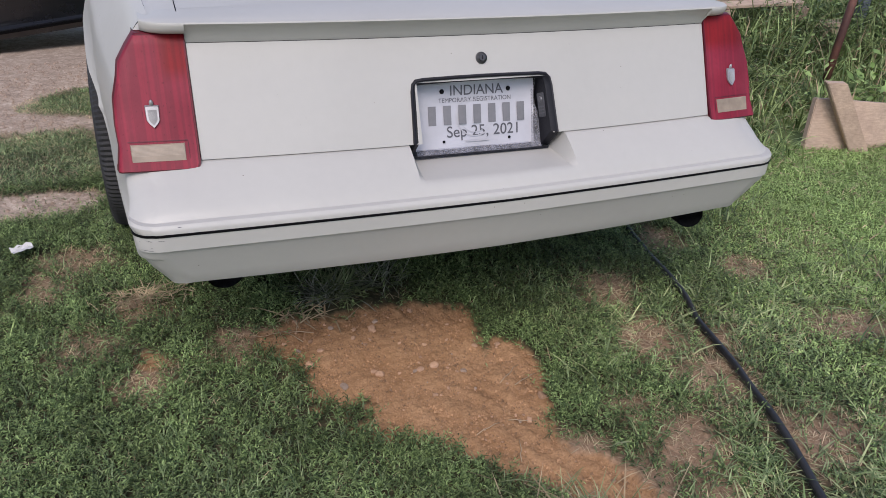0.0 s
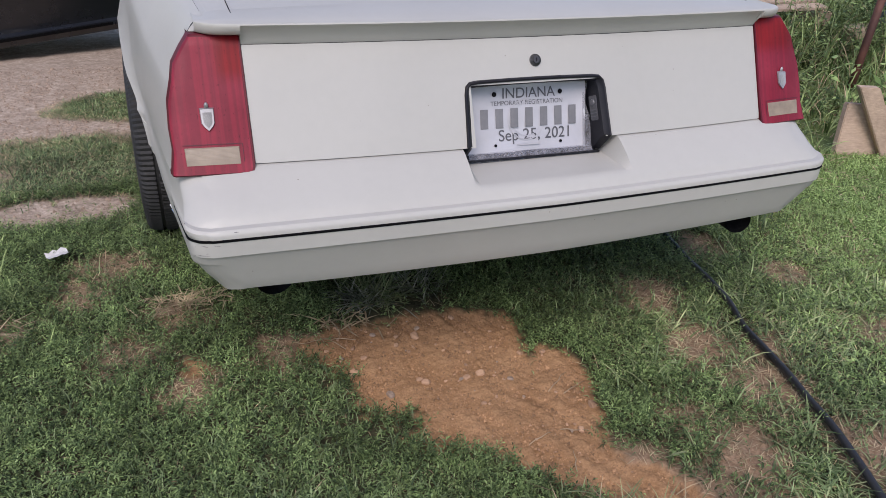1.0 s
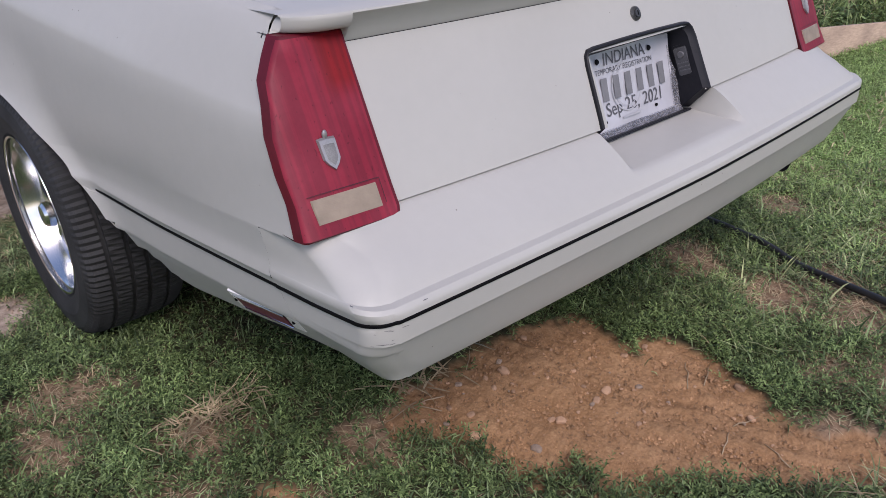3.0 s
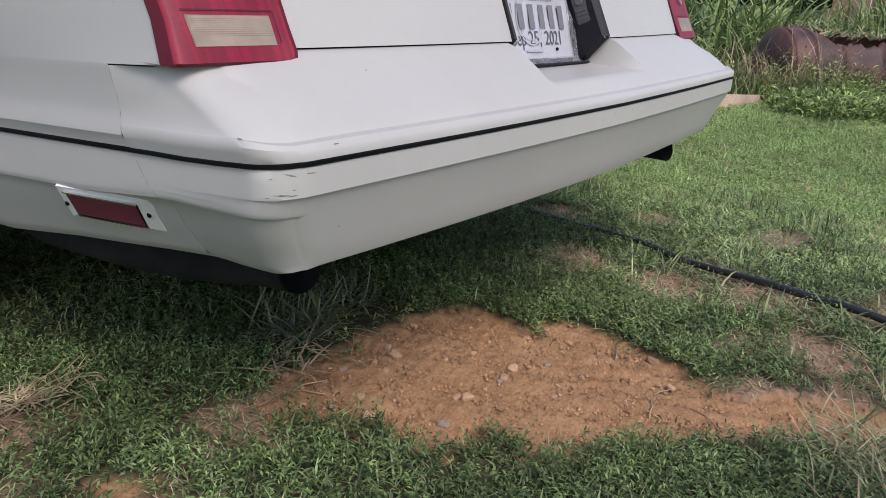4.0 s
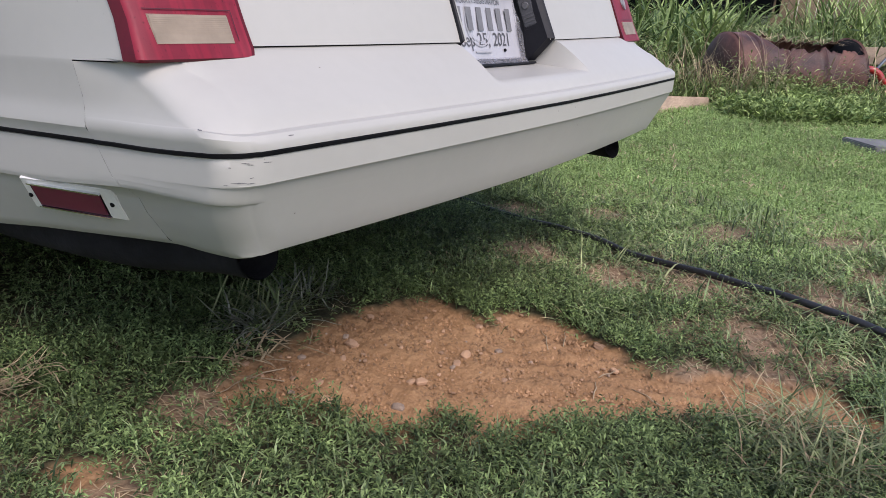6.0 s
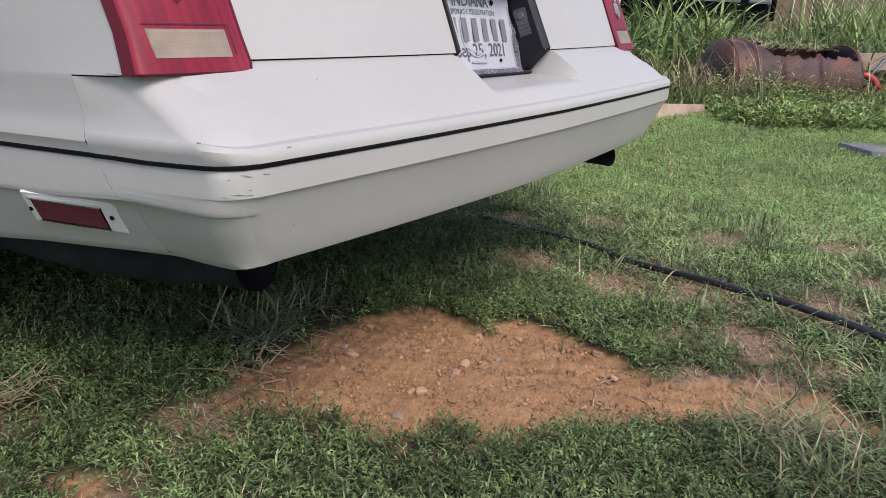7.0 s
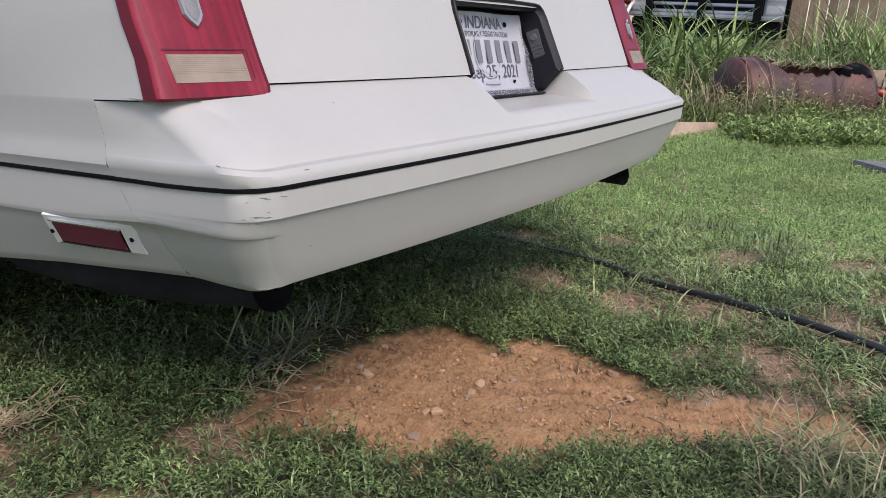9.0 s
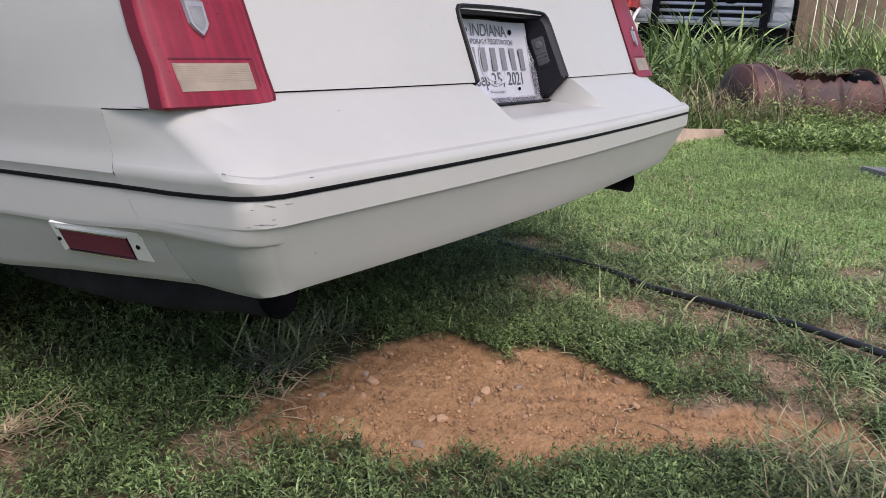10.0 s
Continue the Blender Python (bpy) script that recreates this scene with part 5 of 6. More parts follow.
def far_truck():
    """Front of a parked pickup: chrome grille behind a black brush guard, and the rear end of a red pickup beside it."""
    tr = tagged(new("pickup_truck"), "old dark pickup with chrome grille and brush guard behind weeds", "truck")
    X, Y = 10.6, 2.53
    part("body", box_bm(2.4, 2.0, 0.62, Matrix.Translation((X + 1.3, Y, 1.16)), 0.05, 3), BLACK_CAR, tr)
    part("cab", box_bm(1.3, 1.7, 0.6, Matrix.Translation((X + 2.1, Y, 1.72)), 0.12, 4), BLACK_CAR, tr)
    part("grille_frame", box_bm(0.05, 1.60, 0.50, Matrix.Translation((X, Y, 1.25)), 0.012), TRIM, tr)
    for k in range(5):
        part("grille_bar", box_bm(0.05, 1.58, 0.046, Matrix.Translation((X - 0.03, Y, 1.045 + 0.105 * k)) @ pose(0, 0, 0, 0, 18, 0), 0.008), GRILLE, tr)
    part("emblem", box_bm(0.03, 0.16, 0.05, Matrix.Translation((X - 0.07, Y - 0.27, 1.30)), 0.015), TRIM, tr)
    for sy in (-1, 1):
        lamp = part("headlight", box_bm(0.08, 0.32, 0.42, Matrix.Translation((X - 0.01, Y + sy * 1.0, 1.20)), 0.02), GRILLE, tr, "chrome headlight surround")
        part("lamp_glass", box_bm(0.03, 0.25, 0.15, Matrix.Translation((X - 0.05, Y + sy * 1.0, 1.30)), 0.012), LAMP_GLASS, lamp)
        part("lamp_glass", box_bm(0.03, 0.25, 0.12, Matrix.Translation((X - 0.05, Y + sy * 1.0, 1.10)), 0.012), LAMP_GLASS, lamp)
    part("bumper", box_bm(0.14, 2.3, 0.07, Matrix.Translation((X - 0.08, Y, 0.985)), 0.02, 3), GRILLE, tr)
    part("valance", box_bm(0.10, 2.2, 0.26, Matrix.Translation((X - 0.02, Y, 0.82)), 0.02, 3), TRIM, tr)
    guard = part("brush_guard", rod_bm([(X - 0.22, Y - 1.2, 0.72), (X - 0.22, Y - 1.2, 1.3), (X - 0.22, Y - 1.12, 1.52), (X - 0.22, Y + 1.12, 1.52), (X - 0.22, Y + 1.2, 1.3), (X - 0.22, Y + 1.2, 0.72)], 0.035, 12), TRIM, tr, "black tube brush guard", smooth=True)
    for dy in (-0.80, 0.0, 0.80):
        part("guard_post", box_bm(0.06, 0.11, 0.95, Matrix.Translation((X - 0.20, Y + dy, 1.06)), 0.012), TRIM, guard)
    for dy in (-0.85, 0.85):
        v, f = lathe([(-0.12, 0.2), (-0.12, 0.36), (-0.08, 0.40), (0.08, 0.40), (0.12, 0.36), (0.12, 0.2)], 36)
        piece("tyre", [(X + 0.6 + y, Y + dy + x, 0.40 + z) for x, y, z in v], f, RUBBER, tr)
    red = tagged(new("red_truck"), "red pickup with a pale bumper parked beyond the weeds", "truck")
    part("body", box_bm(2.6, 1.4, 0.62, Matrix.Translation((X + 0.9, 4.35, 1.42)), 0.06, 3), TRUCK_RED, red)
    part("bumper", box_bm(0.12, 1.45, 0.10, Matrix.Translation((X - 0.42, 4.35, 1.07)), 0.02), BEZEL, red)
    part("cab", box_bm(1.2, 1.3, 0.6, Matrix.Translation((X + 1.6, 4.35, 1.95)), 0.12, 4), TRUCK_RED, red)
    for dx in (0.1, 1.7):
        v, f = lathe([(-0.1, 0.2), (-0.1, 0.40), (-0.07, 0.44), (0.07, 0.44), (0.1, 0.40), (0.1, 0.2)], 32)
        piece("tyre", [(X + dx + y, 4.0 + x, 0.44 + z) for x, y, z in v], f, RUBBER, red)
        arch = [(X + dx + 0.52 * math.cos(a), 3.64, 0.62 + 0.56 * math.sin(a)) for a in (0.3 + 2.55 * k / 12 for k in range(13))]
        part("wheel_lip", rod_bm(arch, 0.03, 8), BEZEL, red, smooth=True)


def wood_fence():
    fence = tagged(new("fence"), "tall weathered brown board fence", "fence", kind="structure")
    R = random.Random(5)
    me = None
    for k in range(40):
        y = 1.55 - 0.128 * k
        ob = part("board", box_bm(0.02, 0.122, 2.0, Matrix.Translation((0, 0, 1.0)), 0.003), FENCE, fence) if me is None else new("board", me)
        me = me or ob.data
        ob.parent = fence
        ob.matrix_basis = pose(11.3 + 0.03 * k + 0.024 * (k % 2) + R.uniform(-0.003, 0.003), y, -0.05 + R.uniform(-0.03, 0.03), 0, 0, R.uniform(-1, 1))
    for z in (0.5, 1.6):
        part("rail", box_bm(0.05, 4.9, 0.09, Matrix.Translation((12.06, -0.8, z)) @ pose(0, 0, 0, 0, 0, 16), 0.004), FENCE, fence)


def black_car():
    """Dark car on the drive: sill, flank, wheels; only its lower flank shows past the coupe."""
    ob = tagged(new("black_car"), "black car parked on the gravel drive", "car")
    g = -0.385
    m = pose(-1.45, 4.60, g, 0, 0, 34)
    rows = []
    for z, y in ((0.20, 0.06), (0.215, 0.0), (0.26, -0.015), (0.285, -0.008), (0.30, 0.02), (0.34, 0.028), (0.45, 0.008), (0.60, 0.0), (0.61, -0.006), (0.63, -0.006), (0.64, 0.001), (0.80, 0.015), (0.88, 0.05), (0.92, 0.12)):
        rows.append([m @ Vector((x, y + 0.10 * max(0, abs(x + 0.95) - 1.7), z)) for x in (-3.2, -3.0, -2.7, -2.2, -1.6, -1, -0.4, 0.2, 0.7, 1.1, 1.3)])
    piece("flank", [v for r in rows for v in r], grid_faces(len(rows), 11), BLACK_CAR, ob)
    sill = box_bm(2.5, 0.02, 0.022, m @ Matrix.Translation((-0.8, -0.012, 0.268)), 0.003)
    part("sill_trim", sill, TRIM, ob)
    part("body", box_bm(4.3, 1.6, 0.62, m @ Matrix.Translation((-0.95, 0.92, 0.56)), 0.1, 3), BLACK_CAR, ob)
    part("cabin", box_bm(2.2, 1.35, 0.5, m @ Matrix.Translation((-0.9, 0.9, 1.1)), 0.15, 4), GLASS, ob)
    for x in (-1.95, 1.0):
        v, f = lathe([(-0.1, 0.19), (-0.1, 0.30), (-0.07, 0.325), (0.07, 0.325), (0.1, 0.30), (0.1, 0.19), (0.09, 0.0)], 40)
        piece("tyre", [m @ Vector((x + b, 0.10 - a, 0.318 + c)) for a, b, c in v], f, RUBBER, ob)


def stone_mesh(seed):
    bm = bmesh.new()
    bmesh.ops.create_icosphere(bm, subdivisions=2, radius=1)
    R = random.Random(seed)
    off = Vector((R.uniform(-9, 9), R.uniform(-9, 9), R.uniform(-9, 9)))
    for v in bm.verts:
        n = noise.noise(v.co * 1.1 + off)
        v.co = v.co * (1 + 0.45 * n)
        for ax in range(3):
            v.co[ax] = max(-0.8, min(0.8, v.co[ax]))
        v.co.z *= 0.65
    me = bpy.data.meshes.new("stone")
    bm.to_mesh(me)
    bm.free()
    return me


def stones():
    R = random.Random(12)
    shapes = [stone_mesh(k) for k in range(7)]
    for k, me in enumerate(shapes):
        me.materials.append(GREY_STONE if k == 0 else STONE)
    known = [(-0.377, -0.087, 0.012), (-0.236, 0.14, 0.014), (-0.273, -0.066, 0.0115), (-0.285, -0.05, 0.009), (-0.163, -0.079, 0.010), (-0.122, -0.076, 0.012), (0.102, -0.283, 0.014), (-0.348, 0.179, 0.009), (-0.30, 0.11, 0.008), (-0.44, 0.03, 0.012)]
    while len(known) < 120:
        x, y = R.uniform(-0.6, 0.2), R.uniform(-0.75, 0.28)
        if dirt_at(np.array(x), np.array(y)) > 0.8:
            known.append((x, y, 0.003 + 0.0065 * R.random() ** 3))
    for k, (x, y, s) in enumerate(known):
        ob = new("stone", shapes[k % 7])
        ob.matrix_basis = pose(x, y, float(land(x, y)) + s * 0.28, R.uniform(-15, 15), R.uniform(-15, 15), R.uniform(0, 360)) @ Matrix.Diagonal((s * 1.25, s * 0.95, s, 1))
        tagged(ob, "small pale stone lying on the orange clay" if k % 7 else "small grey stone lying on the orange clay", "stone", "stones on the bare clay")


def grit():
    """Crumbs of clay and gravel, past counting."""
    R = np.random.RandomState(31)
    n = 60000
    x, y = R.uniform(-0.75, 0.35, n), R.uniform(-1.0, 0.35, n)
    k = dirt_at(x, y) > R.uniform(0.3, 1.0, n)
    x, y = x[k][:21000], y[k][:21000]
    s = 0.0008 + 0.0050 * R.random(len(x)) ** 4.5
    gx, gy = R.uniform(-2.6, -0.7, 30000), R.uniform(1.0, 3.9, 30000)
    k = drive_at(gx, gy) > R.uniform(0.3, 1.0, len(gx))
    gx, gy = gx[k][:9000], gy[k][:9000]
    gs = 0.002 + 0.011 * R.random(len(gx)) ** 4
    for name, (x, y, s), material, label in (("clay_crumbs", (x, y, s), CLOD, "loose crumbs of orange clay on the bare patch"), ("gravel", (gx, gy, gs), GREY_STONE, "loose pale gravel on the drive")):
        tet = np.array([(1, 0, -0.4), (-0.6, 0.8, -0.4), (-0.5, -0.9, -0.3), (0.1, 0.1, 0.8)])
        a = R.uniform(0, 6.28, len(x))
        c, sn = np.cos(a), np.sin(a)
        z = land(x, y)
        v = np.stack([x[:, None] + s[:, None] * (tet[:, 0] * c[:, None] - tet[:, 1] * sn[:, None]), y[:, None] + s[:, None] * (tet[:, 0] * sn[:, None] + tet[:, 1] * c[:, None]), z[:, None] + s[:, None] * (tet[:, 2] + 0.3)], -1)
        base = np.arange(len(x))[:, None, None] * 4
        f = (base + np.array([(0, 1, 3), (1, 2, 3), (2, 0, 3)])[None]).reshape(-1, 3)
        tri_stuff(name, v.reshape(-1, 3), f, material, label, "gravel")


def tri_stuff(name, v, f, material, label, category):
    me = bpy.data.meshes.new(name)
    me.vertices.add(len(v))
    me.vertices.foreach_set("co", v.astype(np.float32).ravel())
    me.loops.add(f.size)
    me.loops.foreach_set("vertex_index", f.astype(np.int32).ravel())
    me.polygons.add(len(f))
    me.polygons.foreach_set("loop_start", np.arange(0, f.size, 3, dtype=np.int32))
    me.update(calc_edges=True)
    me.materials.append(material)
    return tagged(new(name, me), label, category, kind="stuff")


def blades(name, x, y, length, width, material, label, seed, lean_=0.5, bend=0.7, z0=0.0, flat=0.0, category="grass", seg=2):
    """Curved tapering blades of grass, one for each (x, y); seg: how many lengths each bends in."""
    R = np.random.RandomState(seed)
    n = len(x)
    a = R.uniform(0, 6.283, n)
    l = length * R.uniform(0.55, 1.25, n) * (1 + 0.35 * waves(x, y, 22, seed))
    w = width * R.uniform(0.7, 1.3, n)
    th = (flat + np.abs(R.normal(0, lean_, n))).clip(0, 1.35 if flat < 0.9 else 1.6)
    more = np.abs(R.normal(bend, 0.35, n))
    d = np.stack([np.cos(a), np.sin(a)], -1)
    p3 = np.stack([-np.sin(a), np.cos(a), 0 * a], -1) * (w / 2)[:, None]
    at = np.stack([x, y, land(x, y) + z0 - 0.002], -1)
    low = at[:, 2] - 0.002
    rows = [at - p3 * 0.7, at + p3 * 0.7]
    for k in range(1, seg + 1):
        t = (th + more * (k - 1) / max(1, seg - 1)).clip(0, 2.6)
        at = at + np.concatenate([d * (np.sin(t) * l / seg)[:, None], (np.cos(t) * l / seg)[:, None]], -1)
        at[:, 2] = np.maximum(at[:, 2], low + 0.004)
        if k < seg:
            f = 1.0 - 0.85 * (k - 1) / seg if seg > 4 else 1.0 - 0.55 * (k - 1) / seg
            rows += [at - p3 * f, at + p3 * f]
    rows.append(at)
    v = np.stack(rows, 1)
    tri = []
    for k in range(seg - 1):
        tri += [(2 * k, 2 * k + 1, 2 * k + 3), (2 * k, 2 * k + 3, 2 * k + 2)]
    tri.append((2 * seg - 2, 2 * seg - 1, 2 * seg))
    f = (np.arange(n)[:, None, None] * (2 * seg + 1) + np.array(tri)[None]).reshape(-1, 3)
    return tri_stuff(name, v.reshape(-1, 3), f, material, label, category)


def leaflets(name, x, y, height, size, material, label, seed, category="weeds", per=9):
    """Low sprigs: small pointed leaves up a leaning stem, per for each (x, y)."""
    R = np.random.RandomState(seed)
    n = len(x)
    a, tilt = R.uniform(0, 6.283, n), R.uniform(0.1, 1.0, n)
    h = height * R.uniform(0.5, 1.3, n) * (1 + 0.45 * waves(x, y, 28, seed))
    k = np.tile(np.linspace(0.15, 1, per), n).reshape(n, per)
    px = x[:, None] + np.cos(a)[:, None] * np.sin(tilt)[:, None] * h[:, None] * k
    py = y[:, None] + np.sin(a)[:, None] * np.sin(tilt)[:, None] * h[:, None] * k
    pz = land(x, y)[:, None] + np.cos(tilt)[:, None] * h[:, None] * k
    px, py, pz = px.ravel(), py.ravel(), pz.ravel()
    N = len(px)
    b = R.uniform(0, 6.283, N)
    el = R.uniform(-0.35, 0.6, N)
    s = size * R.uniform(0.6, 1.3, N)
    d = np.stack([np.cos(b) * np.cos(el), np.sin(b) * np.cos(el), np.sin(el)], -1)
    q = np.stack([-np.sin(b), np.cos(b), R.uniform(-0.5, 0.5, N)], -1) * 0.2
    c = np.stack([px, py, pz], -1)
    v = np.stack([c, c + (0.5 * d + q) * s[:, None], c + d * s[:, None], c + (0.5 * d - q) * s[:, None]], 1)
    f = (np.arange(N)[:, None, None] * 4 + np.array([(0, 1, 2), (0, 2, 3)])[None]).reshape(-1, 3)
    return tri_stuff(name, v.reshape(-1, 3), f, material, label, category)


def sprigs(name, x, y, height, size, material, label, seed, category="weeds", per=8, width=0.17):
    """Creeping sprigs: folded lance-shaped leaves set to either side of a leaning stem, per for each (x, y)."""
    R = np.random.RandomState(seed)
    n = len(x)
    a, tilt = R.uniform(0, 6.283, n), R.uniform(0.25, 1.25, n)
    h = height * R.uniform(0.5, 1.3, n) * (1 + 0.45 * waves(x, y, 28, seed))
    k = np.tile(np.linspace(0.2, 1, per), n).reshape(n, per)
    reach, rise = np.sin(tilt) * h, np.cos(tilt) * h
    c = np.stack([x[:, None] + np.cos(a)[:, None] * reach[:, None] * k, y[:, None] + np.sin(a)[:, None] * reach[:, None] * k, land(x, y)[:, None] + 0.003 + rise[:, None] * k], -1).reshape(-1, 3)
    N = n * per
    turn = np.where(np.arange(N) % 2 == 0, 1.0, -1.0) * R.uniform(0.3, 1.5, N)
    b = np.repeat(a, per) + turn
    el = R.uniform(-0.15, 0.95, N)
    s = size * R.uniform(0.6, 1.35, N) * (1.15 - 0.45 * k.ravel())
    d = np.stack([np.cos(b) * np.cos(el), np.sin(b) * np.cos(el), np.sin(el)], -1) * s[:, None]
    q = np.stack([-np.sin(b), np.cos(b), R.uniform(-0.5, 0.5, N)], -1) * (width * s)[:, None]
    up = np.stack([-np.cos(b) * np.sin(el), -np.sin(b) * np.sin(el), np.cos(el)], -1) * (0.07 * s)[:, None]
    tip = c + d
    tip[:, 2] -= 0.12 * s
    v = np.stack([c, c + 0.48 * d + q + up, c + 0.5 * d, c + 0.48 * d - q + up, tip], 1)
    f = (np.arange(N)[:, None, None] * 5 + np.array([(0, 2, 1), (0, 3, 2), (1, 2, 4), (2, 3, 4)])[None]).reshape(-1, 3)
    return tri_stuff(name, v.reshape(-1, 3), f, material, label, category)


def scatter(n, x0, x1, y0, y1, seed, dens):
    R = np.random.RandomState(seed)
    x, y = R.uniform(x0, x1, n), R.uniform(y0, y1, n)
    k = R.uniform(0, 1, n) < dens(x, y)
    return x[k], y[k]


def hose_gap(x, y):
    """Blades are pressed flat where the pipe lies clear of the grass."""
    hx = np.interp(y, [p[1] for p in HOSE_LINE[::-1]], [p[0] for p in HOSE_LINE[::-1]])
    deep = soft_step(-0.32, 0.05, y)
    return 1 - (np.abs(x - hx) < 0.038 - 0.024 * deep) * (0.97 - 0.2 * deep)


def lawn_dens(x, y):
    d = hose_gap(x, y) * (1 - dirt_at(x, y)) * (1 - 0.93 * bare_at(x, y)) * (1 - 0.97 * drive_at(x, y))
    under = soft_step(0.35, 0.8, y) * (np.abs(x) < 0.75)
    d = d * (0.12 + 0.88 * soft_step(0.08, 0.15, np.hypot((x + 0.25) * 0.6, y - 0.31)))
    w = 0.10 * waves(x, y, 6, 34)
    d = d * soft_step(-2.3, -1.8, x + w) * np.maximum(soft_step(-1.4, -1.05, y + w), soft_step(0.9, 1.8, x) * soft_step(-2.2, -1.7, y + w))
    return d * (1 - 0.6 * under) * (0.72 + 0.28 * np.clip(1 + waves(x, y, 9, 41), 0, 1))


def weed_share(x, y):
    """Where broad-leaved low weeds outdo the grass: mostly on the near side of the clay."""
    return np.clip(0.85 + 0.4 * waves(x, y, 5, 51) - 0.5 * soft_step(0.15, 0.6, x) * soft_step(-0.05, -0.4, y), 0.12, 1)


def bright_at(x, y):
    """How far the lawn has turned to the paler, yellower grass away from the car."""
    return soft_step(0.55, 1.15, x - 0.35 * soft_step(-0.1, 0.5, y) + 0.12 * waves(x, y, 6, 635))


def meadow():
    lawn_label = "short patchy lawn grass round the car"
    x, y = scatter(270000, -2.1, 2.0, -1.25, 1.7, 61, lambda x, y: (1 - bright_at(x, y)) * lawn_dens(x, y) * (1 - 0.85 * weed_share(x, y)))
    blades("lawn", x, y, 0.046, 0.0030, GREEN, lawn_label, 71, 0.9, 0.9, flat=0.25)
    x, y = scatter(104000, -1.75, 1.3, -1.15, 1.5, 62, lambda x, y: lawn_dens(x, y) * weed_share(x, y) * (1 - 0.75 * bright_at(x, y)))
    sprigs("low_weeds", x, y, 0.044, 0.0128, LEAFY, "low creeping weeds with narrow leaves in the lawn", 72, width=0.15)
    x, y = scatter(34000, 0.1, 1.9, -1.25, 0.9, 621, lambda x, y: lawn_dens(x, y) * soft_step(0.15, 0.4, x) * soft_step(1.5, 0.9, x) * np.maximum(soft_step(0.12, -0.15, y), 0.6 * soft_step(0.75, 0.95, x)) * np.clip(0.45 + 0.7 * waves(x, y, 6, 622), 0, 1))
    blades("crab_grass", x, y, 0.085, 0.0042, CRAB, "flattened pale blades of coarse grass by the pipe", 623, 0.35, 0.4, flat=0.85, seg=3)
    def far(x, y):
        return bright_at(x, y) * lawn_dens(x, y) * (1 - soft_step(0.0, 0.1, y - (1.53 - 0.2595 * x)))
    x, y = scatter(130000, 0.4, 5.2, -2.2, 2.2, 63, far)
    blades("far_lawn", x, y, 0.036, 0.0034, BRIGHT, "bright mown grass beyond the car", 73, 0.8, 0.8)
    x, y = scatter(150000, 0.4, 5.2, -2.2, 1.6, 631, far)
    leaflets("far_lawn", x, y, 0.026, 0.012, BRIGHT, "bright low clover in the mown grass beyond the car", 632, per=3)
    def rest(x, y):
        w = 0.12 * waves(x, y, 6, 33)
        near = (x > -2.0 + w) & (x < 1.5) & (y > -1.15 + w) & (y < 1.9) | (x > 1.3) & (x < 5.2 + w) & (y > -1.85 + w)
        near = near | (x > -3.2) & (x < -0.6) & (y > 1.2) & (y < 4.2)
        return (1 - drive_at(x, y)) * (~near) * (1 - soft_step(4, 9, np.hypot(x - 1, y)))
    x, y = scatter(330000, -7, 9, -7, 8, 67, rest)
    for k, (material, label) in enumerate(((BRIGHT, "bright yard grass round the lawn"), (GREEN, "rough darker yard grass round the lawn"))):
        pick = (waves(x, y, 1.6, 68) + np.random.RandomState(69).normal(0, 0.6, len(x)) > 0.15) == (k == 1)
        blades("outer_lawn", x[pick], y[pick], 0.055, 0.009, material, label, 80 + 500 * k, 0.6, 0.7)
    x, y = scatter(120000, -3.2, -0.6, 1.2, 4.2, 64, lambda x, y: (1 - drive_at(x, y)) * (1 - bare_at(x, y)))
    blades("drive_grass", x, y, 0.036, 0.0032, GREEN, "rough grass islands on the gravel drive", 74, 0.9, 0.8, flat=0.45)
    x, y = scatter(100000, -2.3, 1.6, -1.35, 1.7, 65, lambda x, y: np.clip(0.9 * bare_at(x, y) + 0.10 + 0.45 * soft_step(0.2, 0.6, x) * np.clip(0.5 + waves(x, y, 7, 58), 0, 1), 0, 1) * (1 - dirt_at(x, y)))
    ix, iy = scatter(26000, -1.9, -0.7, 1.15, 3.3, 651, lambda x, y: 0.3 * (1 - drive_at(x, y)) + 0.6 * (np.abs(drive_at(x, y) - 0.5) < 0.45))
    x, y = np.concatenate([x, ix[:13000]]), np.concatenate([y, iy[:13000]])
    blades("dry_grass", x, y, 0.036, 0.0020, STRAW, "dry straw-coloured grass on the bare spots", 75, 0.4, 0.3, z0=0.004, flat=0.95)
    x, y = scatter(30000, 1.3, 5.2, -2.2, 1.6, 68, lambda x, y: 0.35 * np.clip(0.4 + waves(x, y, 5, 59), 0, 1))
    blades("far_straw", x, y, 0.05, 0.005, STRAW, "dry blades in the mown grass", 70, 0.4, 0.3, z0=0.012, flat=0.95)
    R = np.random.RandomState(9)
    for k, (cx, cy, sp, n, l) in enumerate(((-0.34, 0.32, 0.022, 90, 0.115), (-0.27, 0.33, 0.022, 100, 0.12), (-0.19, 0.36, 0.03, 70, 0.115), (-0.32, 0.39, 0.03, 80, 0.12), (-0.12, 0.36, 0.025, 50, 0.10))):
        blades("dead_tuft", R.normal(cx, sp, n), R.normal(cy, sp, n), l, 0.0038, (GREYDRY_SHADED, DRYGREEN)[k % 2], "grey half-dead grass tuft under the bumper", 760 + k, 0.4, 0.45, z0=0.006, flat=0.7, seg=4)
    x, y = R.normal(-0.42, 0.06, 34), R.normal(0.235, 0.025, 34)
    blades("dead_tuft", x, y, 0.075, 0.0045, STRAW, "pale dead grass stems on the clay's edge", 77, 0.3, 0.15, z0=0.02, flat=1.15, seg=3)
